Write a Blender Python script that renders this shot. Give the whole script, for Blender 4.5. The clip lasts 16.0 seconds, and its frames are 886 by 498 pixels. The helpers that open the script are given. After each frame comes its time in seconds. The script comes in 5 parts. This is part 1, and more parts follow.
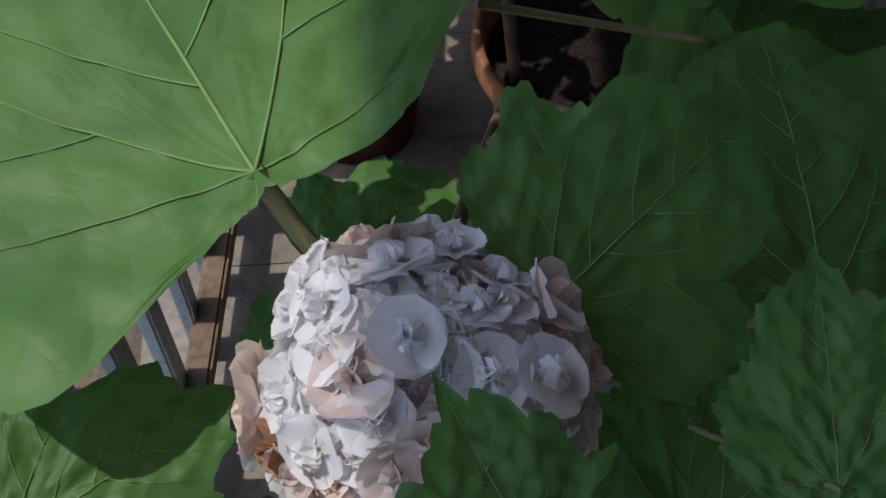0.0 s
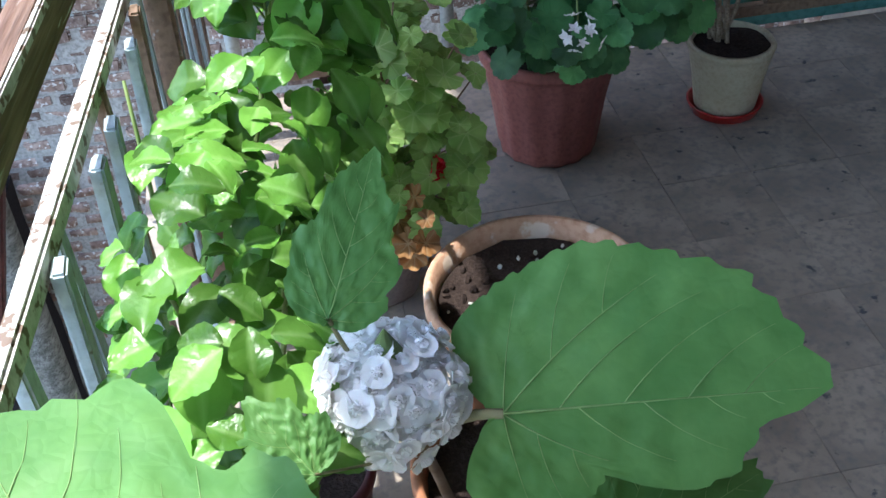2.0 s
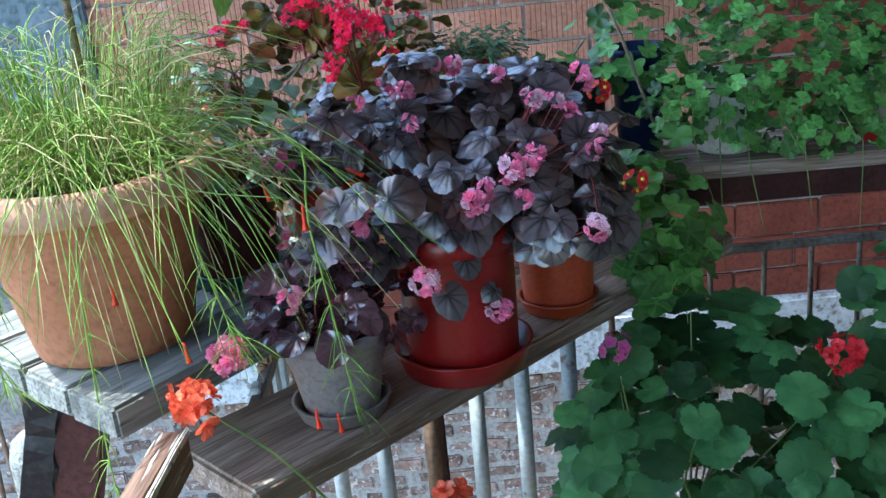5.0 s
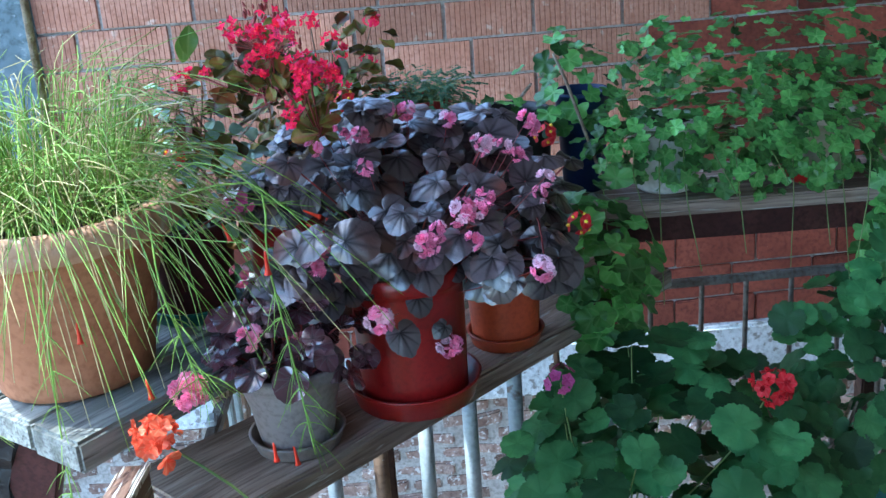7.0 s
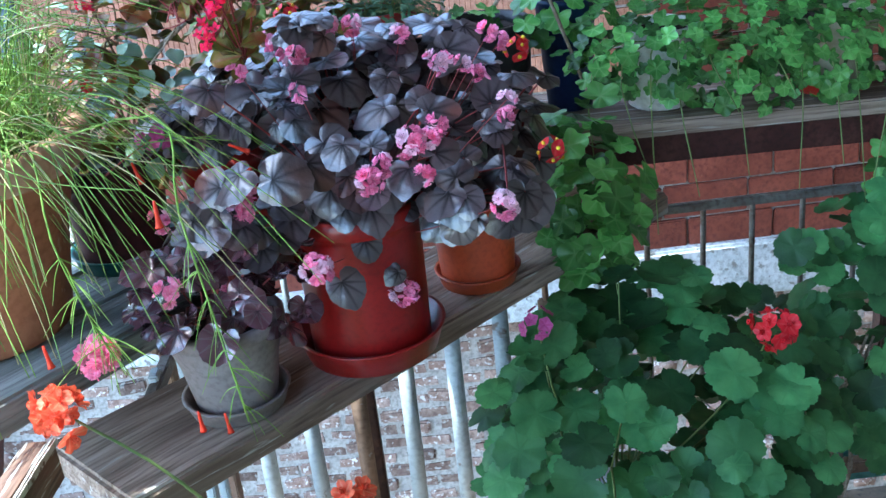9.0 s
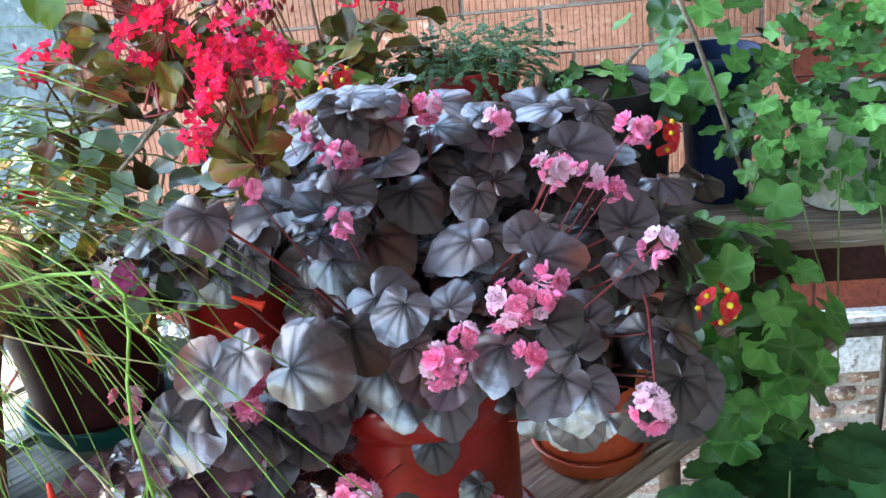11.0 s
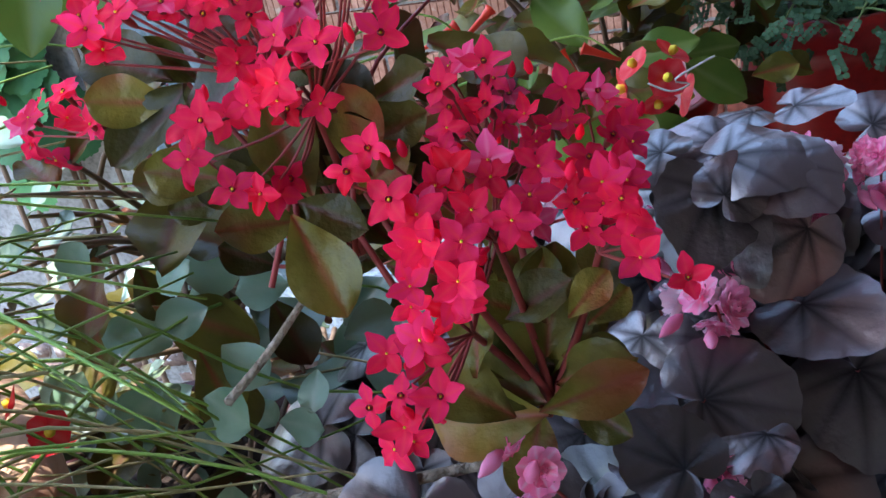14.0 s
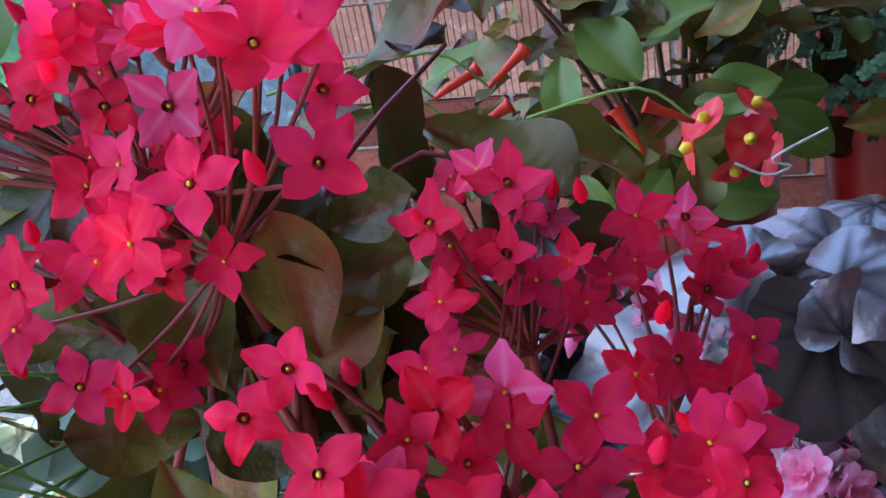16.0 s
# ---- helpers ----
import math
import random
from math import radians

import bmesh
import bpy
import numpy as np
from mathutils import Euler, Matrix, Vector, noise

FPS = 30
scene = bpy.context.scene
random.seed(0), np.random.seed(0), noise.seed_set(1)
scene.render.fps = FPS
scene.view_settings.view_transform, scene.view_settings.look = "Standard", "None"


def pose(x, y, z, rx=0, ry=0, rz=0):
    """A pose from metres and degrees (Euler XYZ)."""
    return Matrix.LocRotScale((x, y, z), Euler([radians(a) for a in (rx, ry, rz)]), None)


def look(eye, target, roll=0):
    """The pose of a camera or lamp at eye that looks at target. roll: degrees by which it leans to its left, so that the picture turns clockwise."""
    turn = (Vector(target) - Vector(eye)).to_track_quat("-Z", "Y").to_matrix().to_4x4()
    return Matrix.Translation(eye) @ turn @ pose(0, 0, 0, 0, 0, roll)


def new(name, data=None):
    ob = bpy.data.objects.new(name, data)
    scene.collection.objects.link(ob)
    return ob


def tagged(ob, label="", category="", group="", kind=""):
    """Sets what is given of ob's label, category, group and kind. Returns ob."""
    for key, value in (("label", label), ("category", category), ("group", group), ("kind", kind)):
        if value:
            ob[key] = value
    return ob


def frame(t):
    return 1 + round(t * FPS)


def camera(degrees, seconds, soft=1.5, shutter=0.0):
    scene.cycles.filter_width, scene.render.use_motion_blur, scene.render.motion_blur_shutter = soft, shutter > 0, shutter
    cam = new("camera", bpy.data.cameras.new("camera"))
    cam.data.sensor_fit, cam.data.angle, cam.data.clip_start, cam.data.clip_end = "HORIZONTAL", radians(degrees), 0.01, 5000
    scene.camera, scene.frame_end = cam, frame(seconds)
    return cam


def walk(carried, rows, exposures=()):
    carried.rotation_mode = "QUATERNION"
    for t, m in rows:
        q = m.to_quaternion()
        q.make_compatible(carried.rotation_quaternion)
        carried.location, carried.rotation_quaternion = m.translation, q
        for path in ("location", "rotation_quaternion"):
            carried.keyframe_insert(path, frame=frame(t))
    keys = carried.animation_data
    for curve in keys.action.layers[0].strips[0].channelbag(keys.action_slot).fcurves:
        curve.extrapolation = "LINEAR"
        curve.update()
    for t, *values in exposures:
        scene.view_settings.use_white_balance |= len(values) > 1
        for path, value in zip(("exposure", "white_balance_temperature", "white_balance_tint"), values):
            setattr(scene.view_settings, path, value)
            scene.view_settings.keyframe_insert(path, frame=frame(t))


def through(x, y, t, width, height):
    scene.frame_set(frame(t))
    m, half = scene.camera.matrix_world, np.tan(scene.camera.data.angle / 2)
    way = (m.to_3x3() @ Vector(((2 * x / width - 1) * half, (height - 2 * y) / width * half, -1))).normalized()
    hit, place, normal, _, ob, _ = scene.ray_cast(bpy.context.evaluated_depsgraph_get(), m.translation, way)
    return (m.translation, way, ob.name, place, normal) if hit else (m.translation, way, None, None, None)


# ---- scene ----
cam = camera(44.4, 16.0)
PATH = [
    (0, (-0.069, -0.119, 1.155), (0.069, 1.014, -0.488), 2.4),
    (0.5, (-0.061, -0.075, 1.169), (0.158, 1.134, -0.409), 0.2),
    (1, (-0.062, -0.087, 1.215), (0.156, 1.248, -0.258), -0.9),
    (1.5, (-0.028, -0.097, 1.261), (0.209, 1.300, -0.150), -3.1),
    (2, (-0.011, -0.112, 1.349), (0.226, 1.439, 0.109), -3.8),
    (2.5, (-0.018, -0.122, 1.422), (0.193, 1.551, 0.346), -4.2),
    (3, (0.006, -0.100, 1.469), (0.233, 1.615, 0.466), -4.8),
    (3.5, (0.070, -0.028, 1.495), (0.253, 1.741, 0.580), -7.2),
    (4, (0.100, 0.051, 1.532), (0.213, 1.868, 0.703), -6.6),
    (4.5, (0.149, 0.113, 1.543), (0.191, 1.967, 0.796), -6.2),
    (5, (0.178, 0.183, 1.579), (0.162, 2.056, 0.876), -5.8),
    (5.2, (0.178, 0.186, 1.586), (0.208, 2.065, 0.900), -5.5),
    (7.3, (0.169, 0.105, 1.632), (0.257, 1.988, 0.963), -4.4),
    (7.5, (0.204, 0.095, 1.627), (0.254, 1.981, 0.965), -4.6),
    (8, (0.217, 0.098, 1.623), (0.292, 1.978, 0.947), -5.1),
    (8.2, (0.231, 0.116, 1.613), (0.321, 1.978, 0.889), -4.8),
    (10.3, (0.316, 0.781, 1.543), (0.124, 2.587, 0.706), -7.4),
    (10.5, (0.310, 0.827, 1.536), (0.090, 2.649, 0.742), -6.2),
    (11, (0.277, 0.845, 1.551), (0.154, 2.669, 0.741), -5.9),
    (11.5, (0.231, 0.916, 1.556), (0.130, 2.759, 0.785), -5.9),
    (12, (0.181, 1.155, 1.527), (0.038, 3.031, 0.850), -5.7),
    (12.5, (0.172, 1.303, 1.521), (-0.219, 3.129, 0.806), -7.7),
    (13, (0.156, 1.343, 1.510), (-0.258, 3.109, 0.668), -7.9),
    (13.5, (0.141, 1.346, 1.511), (-0.219, 3.062, 0.549), -9.3),
    (14, (0.131, 1.412, 1.504), (-0.349, 3.058, 0.473), -12.4),
    (14.5, (0.128, 1.482, 1.487), (-0.467, 3.005, 0.336), -14.4),
    (15, (0.111, 1.514, 1.487), (-0.527, 3.028, 0.347), -14.4),
    (15.5, (0.108, 1.534, 1.476), (-0.481, 3.108, 0.392), -12.5),
    (16, (0.109, 1.543, 1.476), (-0.419, 3.167, 0.436), -11.0),
]
EXPOSURES = [(0.0, 0.55, 6400, 11), (0.5, 1.05, 6300, 8), (1.0, 2.15, 5800, 6), (1.5, 2.55, 5700, 6), (2.2, 2.6, 6000, 6), (3.3, 2.6, 5900, 4), (4.1, 2.52, 5800, 3), (5.0, 2.75, 5800, 2), (8.0, 3.05, 5200, 0), (10.5, 3.7, 6500, 2), (11.8, 3.6, 6700, 4), (12.6, 2.75, 6300, 6), (14.4, 2.85, 6100, 10), (15.2, 2.7, 5900, 12), (16.0, 2.8, 5700, 14)]
walk(cam, [(t, look(eye, target, roll)) for t, eye, target, roll in PATH], EXPOSURES)

# ---- world and sun ----
world = bpy.data.worlds.new("sky")
scene.world = world
world.use_nodes = True
wn = world.node_tree.nodes
sky = wn.new("ShaderNodeTexSky")
sky.sky_type = "NISHITA"
sky.sun_disc = False
SUN_EL, SUN_AZ = radians(68), radians(-88)   # azimuth from +y towards +x
sky.sun_elevation, sky.sun_rotation = SUN_EL, SUN_AZ
world.node_tree.links.new(sky.outputs[0], wn["Background"].inputs[0])
wn["Background"].inputs[1].default_value = 0.15
sun = new("sun", bpy.data.lights.new("sun", "SUN"))
sun.data.energy, sun.data.angle, sun.data.color = 1.6, radians(0.6), (1.0, 0.95, 0.88)
SUN_DIR = Vector((math.sin(SUN_AZ) * math.cos(SUN_EL), math.cos(SUN_AZ) * math.cos(SUN_EL), math.sin(SUN_EL)))
sun.matrix_basis = look(SUN_DIR * 10, (0, 0, 0))

RNG = random.Random(7)
U = RNG.uniform


# ---- materials ----
def nodes_of(name):
    m = bpy.data.materials.new(name)
    m.use_nodes = True
    return m, m.node_tree.nodes, m.node_tree.links, m.node_tree.nodes["Principled BSDF"]


def noise_ramp(nt, links, coords, scale, c1, c2, lo=0.35, hi=0.65, detail=4.0):
    n = nt.new("ShaderNodeTexNoise")
    n.inputs["Scale"].default_value, n.inputs["Detail"].default_value = scale, detail
    links.new(coords, n.inputs["Vector"])
    r = nt.new("ShaderNodeValToRGB")
    r.color_ramp.elements[0].position, r.color_ramp.elements[1].position = lo, hi
    r.color_ramp.elements[0].color, r.color_ramp.elements[1].color = (*c1, 1), (*c2, 1)
    links.new(n.outputs["Fac"], r.inputs[0])
    return r.outputs[0], n.outputs["Fac"]


def mix(nt, links, a, b, fac, mode="MIX"):
    m = nt.new("ShaderNodeMix")
    m.data_type, m.blend_type = "RGBA", mode
    for sock, v in ((m.inputs[0], fac), (m.inputs[6], a), (m.inputs[7], b)):
        if isinstance(v, (int, float)):
            sock.default_value = v
        elif isinstance(v, tuple):
            sock.default_value = (*v, 1)
        else:
            links.new(v, sock)
    return m.outputs[2]


def bump(nt, links, height, strength, dist=0.01):
    b = nt.new("ShaderNodeBump")
    b.inputs["Strength"].default_value, b.inputs["Distance"].default_value = strength, dist
    links.new(height, b.inputs["Height"])
    return b.outputs[0]


def surface(name, c1, c2, c3, big=4.0, fine=60.0, rough=0.7, bumps=0.3, wear=None, wear_lo=0.58, random=0.15, metal=0.0, spec=0.25, grain=0.0):
    """A two-scale procedural surface: large stains between c1 and c2, grain towards c3, optional wear."""
    m, nt, links, p = nodes_of(name)
    tc = nt.new("ShaderNodeTexCoord")
    co = tc.outputs["Object"]
    if random:
        own = nt.new("ShaderNodeObjectInfo")
        far = nt.new("ShaderNodeVectorMath")
        far.operation = "MULTIPLY_ADD"
        links.new(own.outputs["Random"], far.inputs[0])
        far.inputs[1].default_value = (37, 23, 31)
        links.new(co, far.inputs[2])
        co = far.outputs[0]
    if grain:
        st = nt.new("ShaderNodeVectorMath")
        st.operation = "MULTIPLY"
        st.inputs[1].default_value = (1, grain, 1)
        links.new(co, st.inputs[0])
        co = st.outputs[0]
    a, _ = noise_ramp(nt, links, co, big, c1, c2)
    g, gf = noise_ramp(nt, links, co, fine, (0, 0, 0), (1, 1, 1), 0.45, 0.75)
    col = mix(nt, links, a, c3, g)
    if wear:
        w, _ = noise_ramp(nt, links, co, big * 3.1, (0, 0, 0), (1, 1, 1), wear_lo, wear_lo + 0.06, 8.0)
        col = mix(nt, links, col, wear, w)
    if random:
        oi = nt.new("ShaderNodeObjectInfo")
        hsv = nt.new("ShaderNodeHueSaturation")
        mr = nt.new("ShaderNodeMapRange")
        mr.inputs[3].default_value, mr.inputs[4].default_value = 1 - random, 1 + random
        links.new(oi.outputs["Random"], mr.inputs[0])
        links.new(mr.outputs[0], hsv.inputs["Value"])
        links.new(col, hsv.inputs["Color"])
        col = hsv.outputs[0]
    links.new(col, p.inputs["Base Color"])
    links.new(bump(nt, links, gf, bumps, 0.004), p.inputs["Normal"])
    p.inputs["Roughness"].default_value, p.inputs["Metallic"].default_value = rough, metal
    p.inputs["Specular IOR Level"].default_value = spec
    return m


def leafy(name, c1, c2, vein, rough=0.45, through=0.25, random=0.25, spec=0.35, patch=None, fine=90.0, bumps=0.25, net=0.0, coat=0.0):
    """Leaf or petal: colour varies by blade and patch, veins from the blade's own vein attribute, light shines through."""
    m, nt, links, p = nodes_of(name)
    tc = nt.new("ShaderNodeTexCoord")
    oi = nt.new("ShaderNodeObjectInfo")
    add = nt.new("ShaderNodeVectorMath")
    links.new(tc.outputs["Object"], add.inputs[0])
    links.new(oi.outputs["Random"], add.inputs[1])
    co = add.outputs[0]
    a, _ = noise_ramp(nt, links, co, 22.0, c1, c2)
    if patch:
        w, _ = noise_ramp(nt, links, co, 9.0, (0, 0, 0), (1, 1, 1), 0.56, 0.7)
        a = mix(nt, links, a, patch, w)
    _, gf = noise_ramp(nt, links, co, fine, (0, 0, 0), (1, 1, 1))
    at = nt.new("ShaderNodeAttribute")
    at.attribute_name = "vein"
    col = mix(nt, links, a, vein, at.outputs["Fac"])
    hsv = nt.new("ShaderNodeHueSaturation")
    mr = nt.new("ShaderNodeMapRange")
    mr.inputs[3].default_value, mr.inputs[4].default_value = 1 - random, 1 + random
    links.new(oi.outputs["Random"], mr.inputs[0])
    links.new(mr.outputs[0], hsv.inputs["Value"])
    links.new(col, hsv.inputs["Color"])
    col = hsv.outputs[0]
    links.new(col, p.inputs["Base Color"])
    p.inputs["Roughness"].default_value = rough
    p.inputs["Specular IOR Level"].default_value = spec
    p.inputs["Coat Weight"].default_value, p.inputs["Coat Roughness"].default_value, p.inputs["Coat IOR"].default_value = coat, rough, 1.75
    if coat:
        for sock, lo, hi in (("Coat Weight", coat, 0.0), ("Roughness", rough, min(1.0, rough + 0.4)), ("Specular IOR Level", spec, spec * 0.2)):
            dull = nt.new("ShaderNodeMapRange")
            dull.inputs[3].default_value, dull.inputs[4].default_value = lo, hi
            links.new(at.outputs["Fac"], dull.inputs[0])
            links.new(dull.outputs[0], p.inputs[sock])
    if net:
        vo = nt.new("ShaderNodeTexVoronoi")
        vo.feature = "DISTANCE_TO_EDGE"
        vo.inputs["Scale"].default_value = net
        links.new(co, vo.inputs["Vector"])
        cells = nt.new("ShaderNodeMapRange")
        cells.inputs[2].default_value = 0.22
        links.new(vo.outputs["Distance"], cells.inputs[0])
        both = nt.new("ShaderNodeMath")
        both.operation = "ADD"
        links.new(cells.outputs[0], both.inputs[0])
        links.new(gf, both.inputs[1])
        gf = both.outputs[0]
    links.new(bump(nt, links, gf, bumps, 0.002), p.inputs["Normal"])
    if through:
        tr = nt.new("ShaderNodeBsdfTranslucent")
        links.new(col, tr.inputs[0])
        ms = nt.new("ShaderNodeMixShader")
        ms.inputs[0].default_value = through
        links.new(p.outputs[0], ms.inputs[1])
        links.new(tr.outputs[0], ms.inputs[2])
        links.new(ms.outputs[0], nt["Material Output"].inputs[0])
    return m


TERRACOTTA = surface("terracotta", (0.36, 0.15, 0.075), (0.46, 0.21, 0.11), (0.30, 0.12, 0.06), 5, 90, 0.75, 0.25, (0.55, 0.38, 0.28), 0.66)
TERRACOTTA_PALE = surface("pale terracotta", (0.48, 0.27, 0.17), (0.58, 0.36, 0.24), (0.42, 0.22, 0.13), 6, 80, 0.8, 0.3, (0.62, 0.48, 0.38), 0.6)
RED_PLASTIC = surface("deep red plastic", (0.29, 0.009, 0.009), (0.36, 0.013, 0.012), (0.23, 0.008, 0.008), 6, 120, 0.3, 0.05, spec=0.5)
ORANGE_PLASTIC = surface("orange plastic", (0.38, 0.055, 0.018), (0.46, 0.072, 0.024), (0.31, 0.044, 0.016), 6, 120, 0.4, 0.08, spec=0.5)
GREY_PLASTIC = surface("grey brown plastic", (0.215, 0.178, 0.168), (0.275, 0.235, 0.224), (0.165, 0.135, 0.128), 8, 110, 0.45, 0.12, (0.36, 0.33, 0.3), 0.68)
BROWN_PLASTIC = surface("dusty maroon plastic", (0.22, 0.075, 0.065), (0.28, 0.1, 0.085), (0.18, 0.06, 0.055), 7, 110, 0.6, 0.12)
BEIGE_PLASTIC = surface("beige plastic", (0.42, 0.36, 0.25), (0.5, 0.43, 0.31), (0.36, 0.3, 0.2), 7, 110, 0.55, 0.1)
WHITE_PLASTIC = surface("white plastic", (0.6, 0.58, 0.52), (0.7, 0.68, 0.62), (0.5, 0.48, 0.42), 7, 110, 0.5, 0.1)
GREEN_PLASTIC = surface("dark green plastic", (0.01, 0.07, 0.06), (0.015, 0.1, 0.085), (0.01, 0.05, 0.05), 7, 110, 0.4, 0.1)
BLACK_PLASTIC = surface("black plastic film", (0.012, 0.012, 0.014), (0.02, 0.02, 0.022), (0.03, 0.03, 0.03), 9, 70, 0.35, 0.5)
BLUE_PLASTIC = surface("blue plastic", (0.01, 0.024, 0.075), (0.016, 0.038, 0.11), (0.01, 0.02, 0.06), 9, 90, 0.45, 0.1)
SOIL = surface("soil", (0.02, 0.012, 0.01), (0.034, 0.022, 0.018), (0.055, 0.038, 0.03), 30, 160, 0.95, 1.0)
OLD_WOOD = surface("weathered wood", (0.17, 0.118, 0.088), (0.39, 0.3, 0.24), (0.11, 0.075, 0.058), 34, 170, 0.75, 0.7, (0.46, 0.42, 0.37), 0.62, grain=0.06)
DARK_WOOD = surface("dark wood", (0.05, 0.028, 0.02), (0.09, 0.05, 0.035), (0.035, 0.02, 0.016), 9, 75, 0.8, 0.5)
BEAM_WOOD = surface("maroon stained beam", (0.05, 0.016, 0.014), (0.085, 0.03, 0.024), (0.03, 0.012, 0.01), 12, 90, 0.7, 0.4)
RAIL_WOOD = surface("stripped painted wood", (0.15, 0.082, 0.056), (0.32, 0.205, 0.15), (0.1, 0.06, 0.044), 38, 160, 0.7, 0.6, (0.7, 0.67, 0.62), 0.605, grain=0.07)
PALE_PAINT = surface("flaking pale paint", (0.5, 0.49, 0.46), (0.6, 0.58, 0.54), (0.36, 0.33, 0.29), 18, 90, 0.6, 0.5, (0.16, 0.11, 0.08), 0.54)
GREY_PAINT = surface("grey blue paint", (0.38, 0.44, 0.46), (0.47, 0.53, 0.54), (0.3, 0.34, 0.35), 9, 80, 0.6, 0.3, (0.2, 0.16, 0.13), 0.66)
BROWN_PAINT = surface("brown painted wood", (0.2, 0.13, 0.09), (0.28, 0.19, 0.13), (0.14, 0.09, 0.06), 9, 80, 0.7, 0.3, (0.4, 0.42, 0.42), 0.66)
BRICK = surface("hollow brick clay", (0.39, 0.185, 0.12), (0.49, 0.26, 0.18), (0.3, 0.135, 0.085), 7, 70, 0.85, 0.35, (0.54, 0.39, 0.3), 0.64, 0.3)
# red brick of the low courses; also the shade on the bricks at right
SHADED_RED_BRICK = surface("plain red brick with shade in its colour", (0.175, 0.047, 0.03), (0.25, 0.073, 0.046), (0.12, 0.034, 0.024), 7, 60, 0.85, 0.6, (0.3, 0.15, 0.11), 0.7, 0.35)
STAND_WOOD = surface("bleached grey wood", (0.17, 0.18, 0.16), (0.34, 0.35, 0.32), (0.09, 0.085, 0.08), 40, 170, 0.85, 0.8, (0.07, 0.06, 0.05), 0.65, grain=0.06)
MORTAR = surface("mortar", (0.34, 0.325, 0.3), (0.46, 0.44, 0.41), (0.2, 0.19, 0.175), 14, 60, 0.95, 0.9)
OLD_BRICK = surface("whitewashed old brick", (0.19, 0.125, 0.1), (0.34, 0.26, 0.22), (0.13, 0.085, 0.07), 16, 60, 0.9, 0.8, (0.5, 0.48, 0.45), 0.57, 0.5)
CONCRETE = surface("pale painted concrete", (0.45, 0.5, 0.52), (0.6, 0.64, 0.66), (0.28, 0.31, 0.32), 9, 60, 0.9, 1.2, (0.22, 0.22, 0.21), 0.57)
GREY_CONCRETE = surface("bluish grey render", (0.13, 0.175, 0.19), (0.22, 0.28, 0.3), (0.09, 0.12, 0.125), 9, 45, 0.9, 1.2, (0.32, 0.37, 0.38), 0.62)
# for the added unseen walls and slabs; kept dull to limit bounced light
PLASTER = surface("plain plaster of added walls", (0.18, 0.16, 0.14), (0.22, 0.195, 0.17), (0.15, 0.135, 0.12), 3, 40, 0.9, 0.3)
FLOOR = surface("mottled terrace tile", (0.22, 0.182, 0.148), (0.33, 0.27, 0.215), (0.18, 0.162, 0.146), 10, 60, 0.65, 0.25, (0.07, 0.07, 0.075), 0.65, 0.04)
TURQUOISE = surface("turquoise paint", (0.08, 0.24, 0.22), (0.12, 0.32, 0.29), (0.06, 0.17, 0.16), 6, 60, 0.6, 0.3)
MAROON = surface("dark maroon plastic", (0.05, 0.012, 0.014), (0.075, 0.018, 0.02), (0.035, 0.01, 0.012), 7, 110, 0.5, 0.1)
TARRED = surface("tarred boards", (0.012, 0.01, 0.012), (0.022, 0.018, 0.02), (0.008, 0.007, 0.008), 9, 75, 0.9, 0.5)
IRON = surface("old iron rod", (0.18, 0.16, 0.14), (0.27, 0.25, 0.22), (0.12, 0.08, 0.06), 14, 90, 0.6, 0.4, None, 0.6, 0.1, 0.3)
EARTH = surface("bare yard earth", (0.12, 0.09, 0.07), (0.18, 0.14, 0.1), (0.08, 0.06, 0.045), 3, 30, 0.95, 0.8)

BIG_LEAF = leafy("large soft leaf", (0.10, 0.235, 0.06), (0.145, 0.30, 0.082), (0.32, 0.47, 0.18), 0.5, 0.38, 0.12, bumps=0.11, fine=45.0, net=70.0)
GERANIUM = leafy("geranium leaf", (0.044, 0.138, 0.045), (0.095, 0.24, 0.08), (0.07, 0.19, 0.06), 0.5, 0.22, 0.65)
GERANIUM_LIGHT = leafy("pale geranium leaf", (0.22, 0.38, 0.09), (0.34, 0.5, 0.15), (0.42, 0.55, 0.22), 0.5, 0.35, 0.3)
GLOSSY = leafy("glossy shrub leaf", (0.10, 0.245, 0.03), (0.17, 0.35, 0.06), (0.26, 0.44, 0.13), 0.3, 0.35, 0.5, bumps=0.9, fine=60.0)
BEGONIA = leafy("dark begonia leaf", (0.04, 0.029, 0.033), (0.088, 0.064, 0.072), (0.006, 0.004, 0.0045), 0.33, 0.1, 0.65, 1.0, (0.12, 0.03, 0.018), bumps=0.8, fine=110.0, coat=0.75)
BEGONIA_RED = leafy("wine begonia leaf", (0.085, 0.034, 0.048), (0.145, 0.062, 0.08), (0.022, 0.01, 0.014), 0.22, 0.12, 0.5, 1.0, coat=1.0)
KAL_LEAF = leafy("fleshy olive leaf", (0.066, 0.06, 0.011), (0.155, 0.13, 0.02), (0.18, 0.038, 0.02), 0.42, 0.25, 0.75, 0.35, (0.22, 0.038, 0.02), bumps=0.8, fine=90.0)
KAL_GREEN = leafy("green fleshy leaf", (0.09, 0.16, 0.025), (0.15, 0.22, 0.035), (0.2, 0.26, 0.08), 0.4, 0.25, 0.2)
KAL_GREY = leafy("grey green succulent leaf", (0.16, 0.27, 0.17), (0.29, 0.41, 0.29), (0.27, 0.36, 0.26), 0.35, 0.15, 0.5, 0.5, patch=(0.2, 0.18, 0.07))
IVY = leafy("ivy geranium leaf", (0.06, 0.18, 0.035), (0.135, 0.32, 0.075), (0.18, 0.34, 0.11), 0.35, 0.25, 0.7, 0.5)
